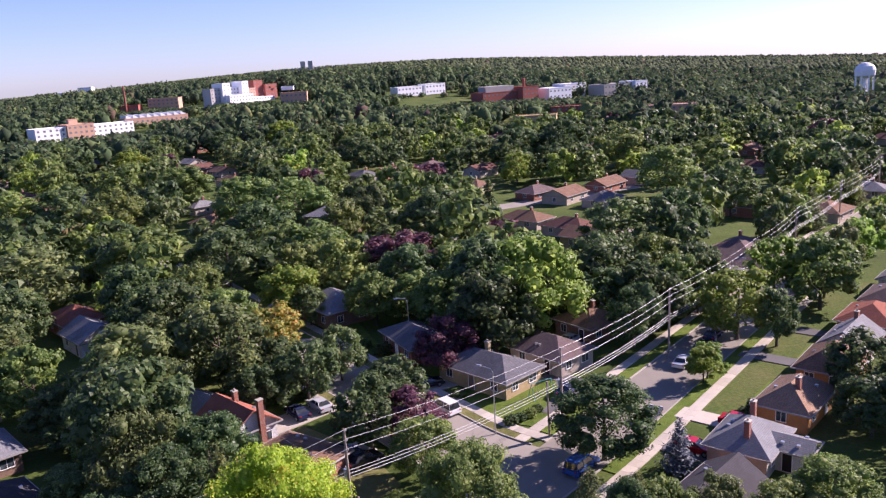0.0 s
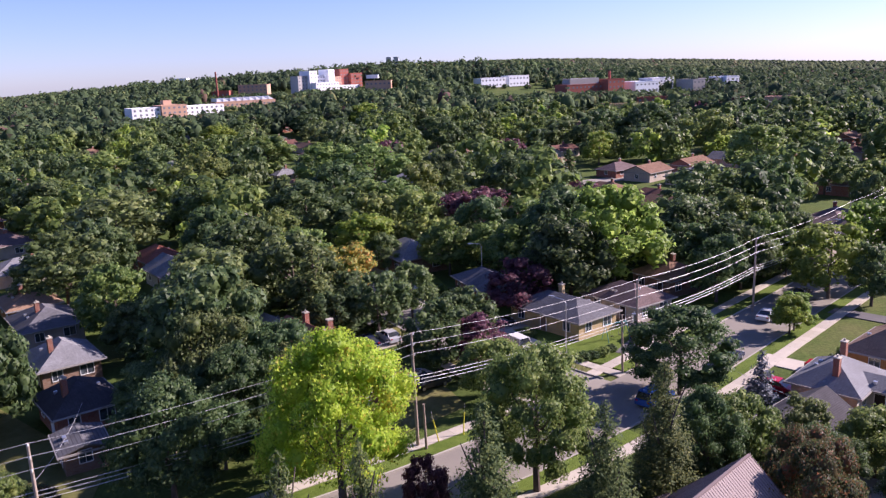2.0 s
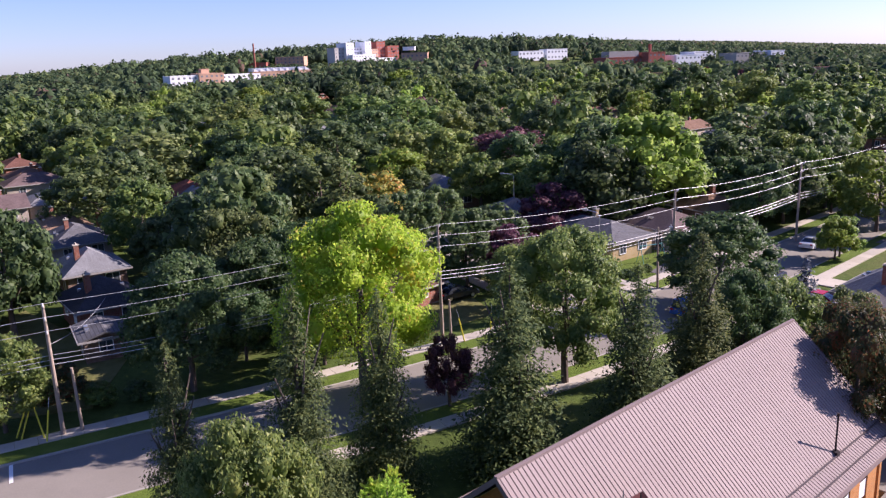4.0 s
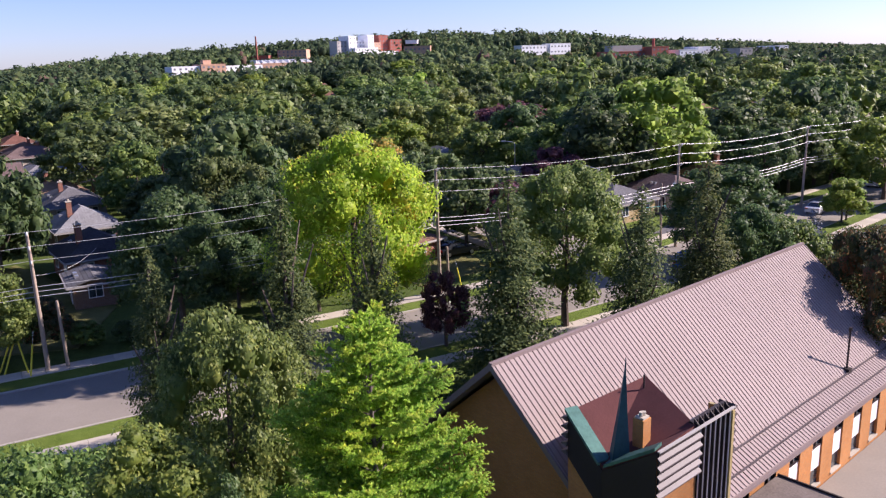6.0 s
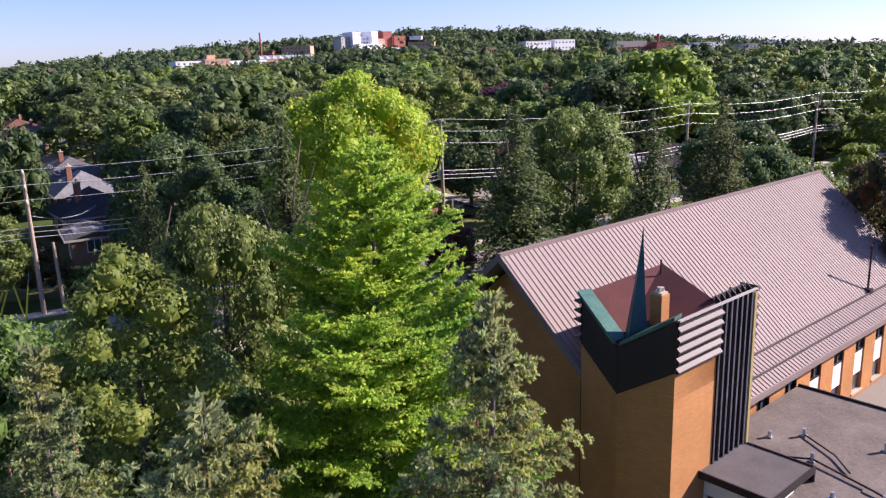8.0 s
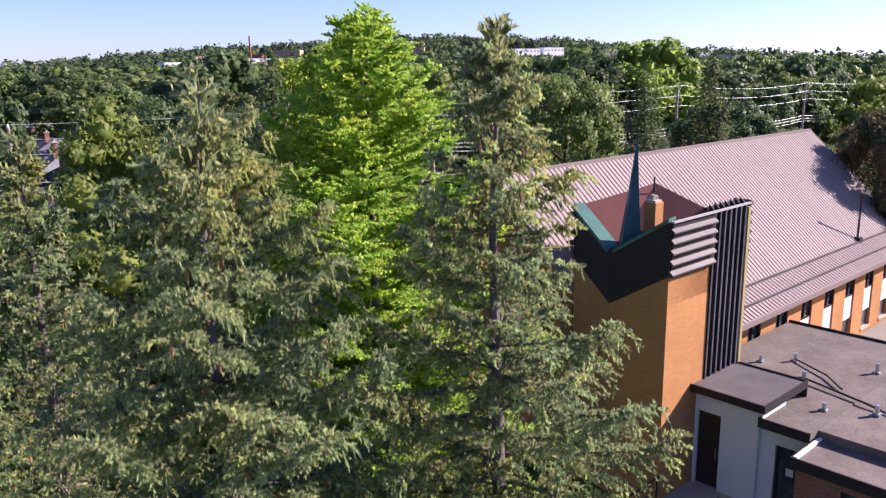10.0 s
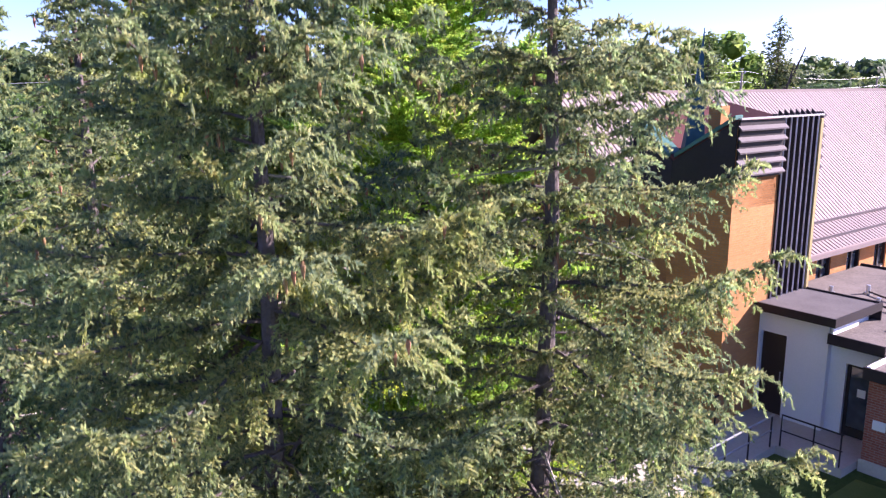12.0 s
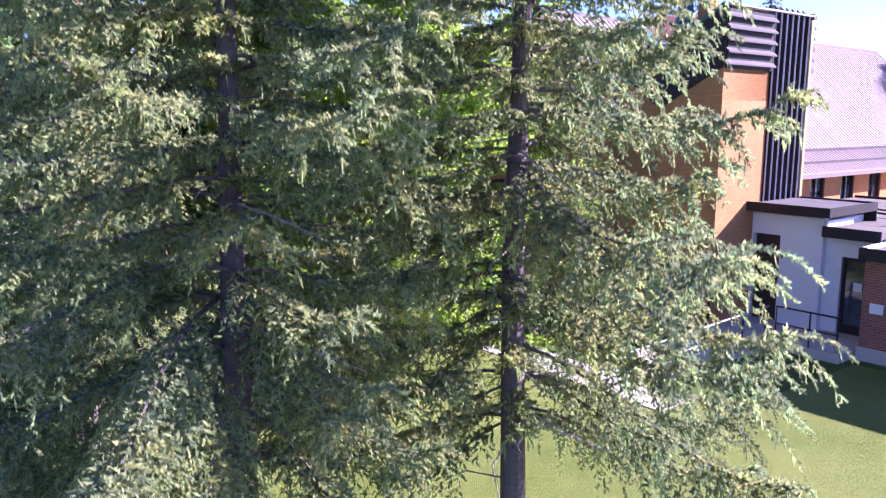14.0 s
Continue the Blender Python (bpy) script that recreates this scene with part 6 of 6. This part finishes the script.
def near_spruce(x, y, hgt, reach, label, seed, first=1.6, whorl=0.44, per=6, weeping=0.55, needle=L_NEEDLE, tip=L_NEEDLE_TIP, gap=0.155, step=0.041, hang=(0.10, 0.18), short=(0.085, 0.145),
                needles=6, taper=0.92, inner=0.12, cones=120, rise=(-0.12, 0.55), droop=0.34, brush=1.0, bole=1.0, thin=()):
    """A conifer seen close: whorls of boughs that sweep out, side shoots along them, and twigs that hang from the shoots."""
    rnd = random.Random(seed)
    root = thing("spruce", pose(x, y, 0), label, "tree", "spruces beside the church")
    part("trunk", Build().tube([(0.05 * math.sin(z), 0.04 * math.cos(1.3 * z), z) for z in (-0.2, 0.5, hgt * 0.3, hgt * 0.6, hgt * 0.85, hgt)], [bole * r for r in (0.20, 0.165, 0.13, 0.085, 0.04, 0.008)], 12), BARK_GREY, root)
    long_twig = [twig_template(needles, 0.09 * brush, 0.30 * brush, 0.14) for k in range(3)]
    short_twig = [twig_template(needles, 0.15 * brush, 0.58 * brush, 0.27) for k in range(3)]
    rows = {0: [[], [], []], 1: [[], [], []], 2: [[], [], []], 3: [[], [], []]}
    cone_at = []
    down = Vector((0, 0, -1))

    def twig(hanging, young, p, d, ln):
        b, q, l = rows[(2 if hanging else 0) + (1 if young else 0)]
        b.append(p)
        q.append(d)
        l.append(ln)

    z0, turn = first, 0.0
    while z0 < hgt - 0.35:
        turn += 0.9
        f = (z0 - first) / (hgt - first)
        count = per if f < 0.85 else per - 1
        for j in range(count):
            z = z0 + rnd.uniform(-0.13, 0.13)
            a = turn + 2 * math.pi * (j + rnd.uniform(-0.3, 0.3)) / count
            full = reach * min(1.0, (1 - f) ** taper + 0.035) * rnd.choice((0.62, 0.8, 0.95, 1.0, 1.08)) * rnd.uniform(0.9, 1.06)
            if f < 0.1:
                full *= 0.8
            for facing, spread, low, high, most in thin:
                if abs((a - facing + math.pi) % (2 * math.pi) - math.pi) < spread and low < z < high:
                    full = min(full, most * rnd.uniform(0.8, 1.1))
            out, side = Vector((math.cos(a), math.sin(a), 0)), Vector((-math.sin(a), math.cos(a), 0))
            up = rise[0] + (rise[1] - rise[0]) * f + rnd.uniform(-0.13, 0.13)
            n = 8
            pts = []
            for k in range(n + 1):
                t = k / n
                zz = full * (up * t - droop * (1 - f * 0.7) * math.sin(t * 2.2) * t + 0.16 * t ** 3)
                pts.append(Vector((0, 0, z + zz)) + out * (full * t) + side * (0.07 * full * math.sin(3 * t + j + z)))
            r0 = 0.008 + 0.006 * full
            part("bough", Build().tube(pts, [r0 * (1 - 0.85 * k / n) for k in range(n + 1)], 5, False), BARK_GREY, root)
            shoots = max(4, int(full * (1 - inner) / gap))
            for k in range(shoots):
                t = inner + (1 - inner) * (k + rnd.random() * 0.6) / shoots
                q = t * n
                i = min(n - 1, int(q))
                p = pts[i].lerp(pts[i + 1], q - i)
                along = (pts[i + 1] - pts[i]).normalized()
                for s in (-1, 1):
                    sl = min(0.95, 0.16 + 0.36 * full * (1 - abs(t - 0.55) * 1.2)) * rnd.uniform(0.5, 1.15)
                    m = max(3, int(sl / step))
                    sd = (along * 0.7 + side * s * rnd.uniform(0.5, 1.0)).normalized()
                    across = sd.cross(Vector((0, 0, 1))).normalized()
                    sag = weeping * rnd.uniform(0.5, 1.2) * (1.15 - 0.6 * f)
                    fresh = rnd.random() < 0.6
                    for u in range(m):
                        w = (u + 0.5 + rnd.uniform(-0.4, 0.4)) / m
                        b0 = p + sd * (sl * (w - 0.3 * weeping * w * w)) + down * (sag * sl * w * w)
                        tangent = (sd * (1 - 0.6 * weeping * w) + down * (2 * sag * w)).normalized()
                        young = fresh and w > 0.45 and rnd.random() < 0.8
                        if rnd.random() < 0.3 * weeping:
                            twig(True, young, b0, down + tangent * 0.4 + Vector((rnd.gauss(0, 0.12), rnd.gauss(0, 0.12), 0)), rnd.uniform(*hang))
                        else:
                            twig(False, young, b0, tangent + across * (0.85 if u % 2 else -0.85) + Vector((rnd.gauss(0, 0.15), rnd.gauss(0, 0.15), rnd.uniform(-0.2, 0.2))), rnd.uniform(*short) * (1.15 - 0.5 * w))
                for u in range(6):
                    twig(False, t > 0.8 and rnd.random() < 0.6, p, along + Vector((rnd.gauss(0, 0.4), rnd.gauss(0, 0.4), rnd.uniform(-0.2, 0.5))), rnd.uniform(*short))
                if cones and f > 0.42 and rnd.random() < 0.3:
                    cone_at.append(p + along * 0.05)
        z0 += whorl * (1.0 - 0.35 * f) * rnd.uniform(0.85, 1.15)
    for k in range(36):
        a = rnd.uniform(0, 6.28)
        twig(False, False, Vector((0, 0, hgt - 0.9 * rnd.random())), Vector((math.cos(a), math.sin(a), 0.7)), 0.26)
    for young, mt, nm in ((0, needle, "foliage"), (1, tip, "young_foliage")):
        vs = []
        for hanging, tpl in ((0, short_twig), (1, long_twig)):
            b, q, l = (np.array(c) for c in rows[2 * hanging + young])
            for k in range(3):
                if len(l[k::3]):
                    vs.append(place_twigs(tpl[k], b[k::3], q[k::3], l[k::3]))
        v = np.concatenate(vs)
        part(nm, array_mesh(nm, v, needle_index(len(v)), mt), None, root)
    rnd.shuffle(cone_at)
    for p in cone_at[:cones]:
        part("cone", CONE, None, root, m=Matrix.Translation(p + Vector((rnd.gauss(0, 0.05), rnd.gauss(0, 0.05), -0.02))))
    for k in range(18):
        z = rnd.uniform(first * 0.6, hgt * 0.7)
        a = rnd.uniform(0, 6.28)
        l = rnd.uniform(0.6, 1.7)
        p = Vector((0, 0, z))
        part("dead_branch", Build().tube([p, p + Vector((math.cos(a) * l * 0.6, math.sin(a) * l * 0.6, -0.08 * l)), p + Vector((math.cos(a + 0.2) * l, math.sin(a + 0.2) * l, -0.25 * l))], [0.015, 0.010, 0.003], 4, False), TWIG, root)
    TREES.append((x, y, reach))
    return root


near_spruce(-0.95, 9.7, 13.8, 3.9, "tall Norway spruce with drooping sunlit boughs beside the church", 3, first=2.5, taper=0.95, thin=((-1.46, 0.42, 0.0, 11.0, 0.5), (-2.55, 0.6, 0.0, 12.0, 1.9)))
near_spruce(-3.65, 8.05, 13.3, 4.1, "tall Norway spruce with heavy hanging boughs and cones", 5, first=2.3, taper=0.8, cones=170, thin=((-1.1, 0.36, 5.3, 7.6, 0.5), (0.55, 0.75, 0.0, 12.0, 2.1), (-0.35, 0.5, 0.0, 6.0, 2.4)))
near_spruce(-4.8, 18.9, 14.7, 5.0, "tall light green pine with feathery foliage", 8, weeping=0.12, needle=L_LARCH, tip=L_LARCH, gap=0.22, step=0.075, short=(0.20, 0.36), needles=15, taper=0.72, cones=0, whorl=0.5, rise=(0.0, 0.5), droop=0.15, brush=0.45)
near_spruce(-8.0, 11.2, 12.4, 2.9, "Norway spruce with grey-green hanging boughs", 11, gap=0.22, step=0.06, short=(0.09, 0.15), cones=40)
near_spruce(-7.6, 8.6, 11.6, 3.0, "Norway spruce with grey-green hanging boughs", 13, gap=0.22, step=0.06, short=(0.09, 0.15), cones=40)


def bush(x, y, hgt, rad, kind="green", label="rounded green garden bush beside a lawn"):
    root = thing("bush", pose(x, y, 0, 0, 0, random.uniform(0, 360)), label, "bush", "garden bushes")
    part("foliage", random.choice(CROWNS[kind]), None, root, m=Matrix.Translation((0, 0, -0.1)) @ Matrix.Diagonal((rad * 1.2, rad * 1.2, hgt / 1.9, 1)))
    part("stem", Build().tube([(0, 0, -0.1), (0, 0, hgt * 0.6)], [0.05, 0.02], 6), BARK, root)


for x, y, h, r, k in [(4.6, 90.4, 1.2, 0.9, "dark"), (5.8, 91.2, 1.1, 0.8, "dark"), (7.0, 92.2, 1.3, 0.9, "green"), (8.2, 93.6, 1.0, 0.7, "dark"), (33.4, 89.2, 1.6, 1.2, "dark"), (35.0, 91.0, 1.8, 1.3, "green"), (29.6, 84.6, 1.2, 0.8, "dark"),
                      (38.5, 95.0, 1.3, 0.9, "olive"), (-36.6, 52.6, 1.9, 1.2, "green"), (-34.0, 54.0, 1.6, 1.1, "dark"), (-2.0, 99.4, 1.3, 1.0, "olive"), (-13.5, 117.5, 1.8, 1.4, "olive"), (-17, 121, 1.6, 1.2, "green"), (-22.5, 101.6, 1.4, 1.0, "dark"),
                      (-44.5, 56.5, 1.3, 1.1, "olive"), (-46.3, 57.6, 1.3, 1.1, "olive"), (-48.1, 58.8, 1.3, 1.1, "olive"), (-50, 60, 1.3, 1.1, "olive"), (2.4, 27.2, 1.4, 0.7, "dark")]:
    bush(x, y, h, r, k)

YELLOW = plain("yellow plastic", (0.62, 0.55, 0.05), 0.5, var=0.1, bumpy=0)
for x, y, dx, dy in [(-39.6, 46.8, 0.5, 0.9), (-39.0, 46.5, 0.4, 0.9), (-37.4, 46.9, -0.9, 0.5), (-36.9, 46.4, 0.05, 0.6), (-10.0, 68.6, -0.5, 0.2), (-7.8, 70.2, 0.1, 0.4)]:
    g = thing("guy_guard", pose(x, y, 0.05), "yellow plastic guard on a pole's guy wire", "guy guard", "guy guards by the poles")
    part("sleeve", Build().tube([(0, 0, 0), (dx, dy, 2.2)], 0.06, 8), YELLOW, g)
    part("wire", Build().tube([(dx, dy, 2.2), (dx * 1.4, dy * 1.4, 3.1)], 0.012, 5), STEEL, g)
for k in range(2):
    c = Vector((-38.6 + 1.6 * k, 41.6 + 1.2 * k))
    tagged(part("road_marking", Build().box(-2.2, 2.2, -0.12, 0.12, 0, 0.006), WHITE, m=pose(c.x, c.y, 0.026, 0, 0, 128)), "white painted crossing line on asphalt", "road marking", kind="structure")


def swing_set(x, y, ang):
    root = thing("swing_set", pose(x, y, 0.08, 0, 0, ang), "garden swing set with teal metal legs", "swing set")
    teal = plain("teal paint", (0.08, 0.28, 0.27), 0.5, var=0.15, bumpy=0)
    part("top_bar", Build().tube([(-1.6, 0, 2.2), (1.6, 0, 2.2)], 0.05, 8), teal, root)
    for s in (-1.6, 1.6):
        for d in (-0.8, 0.8):
            part("leg", Build().tube([(s, 0, 2.2), (s, d, 0)], 0.04, 8), teal, root)
    for s in (-0.6, 0.6):
        sw = part("seat", Build().box(s - 0.22, s + 0.22, -0.09, 0.09, 0.5, 0.54), DARK_METAL, root)
        part("rope", Build().tube([(s - 0.2, 0, 0.54), (s - 0.2, 0, 2.2)], 0.01, 4), STEEL, sw)
        part("rope", Build().tube([(s + 0.2, 0, 0.54), (s + 0.2, 0, 2.2)], 0.01, 4), STEEL, sw)


swing_set(9.2, 98.0, 30)
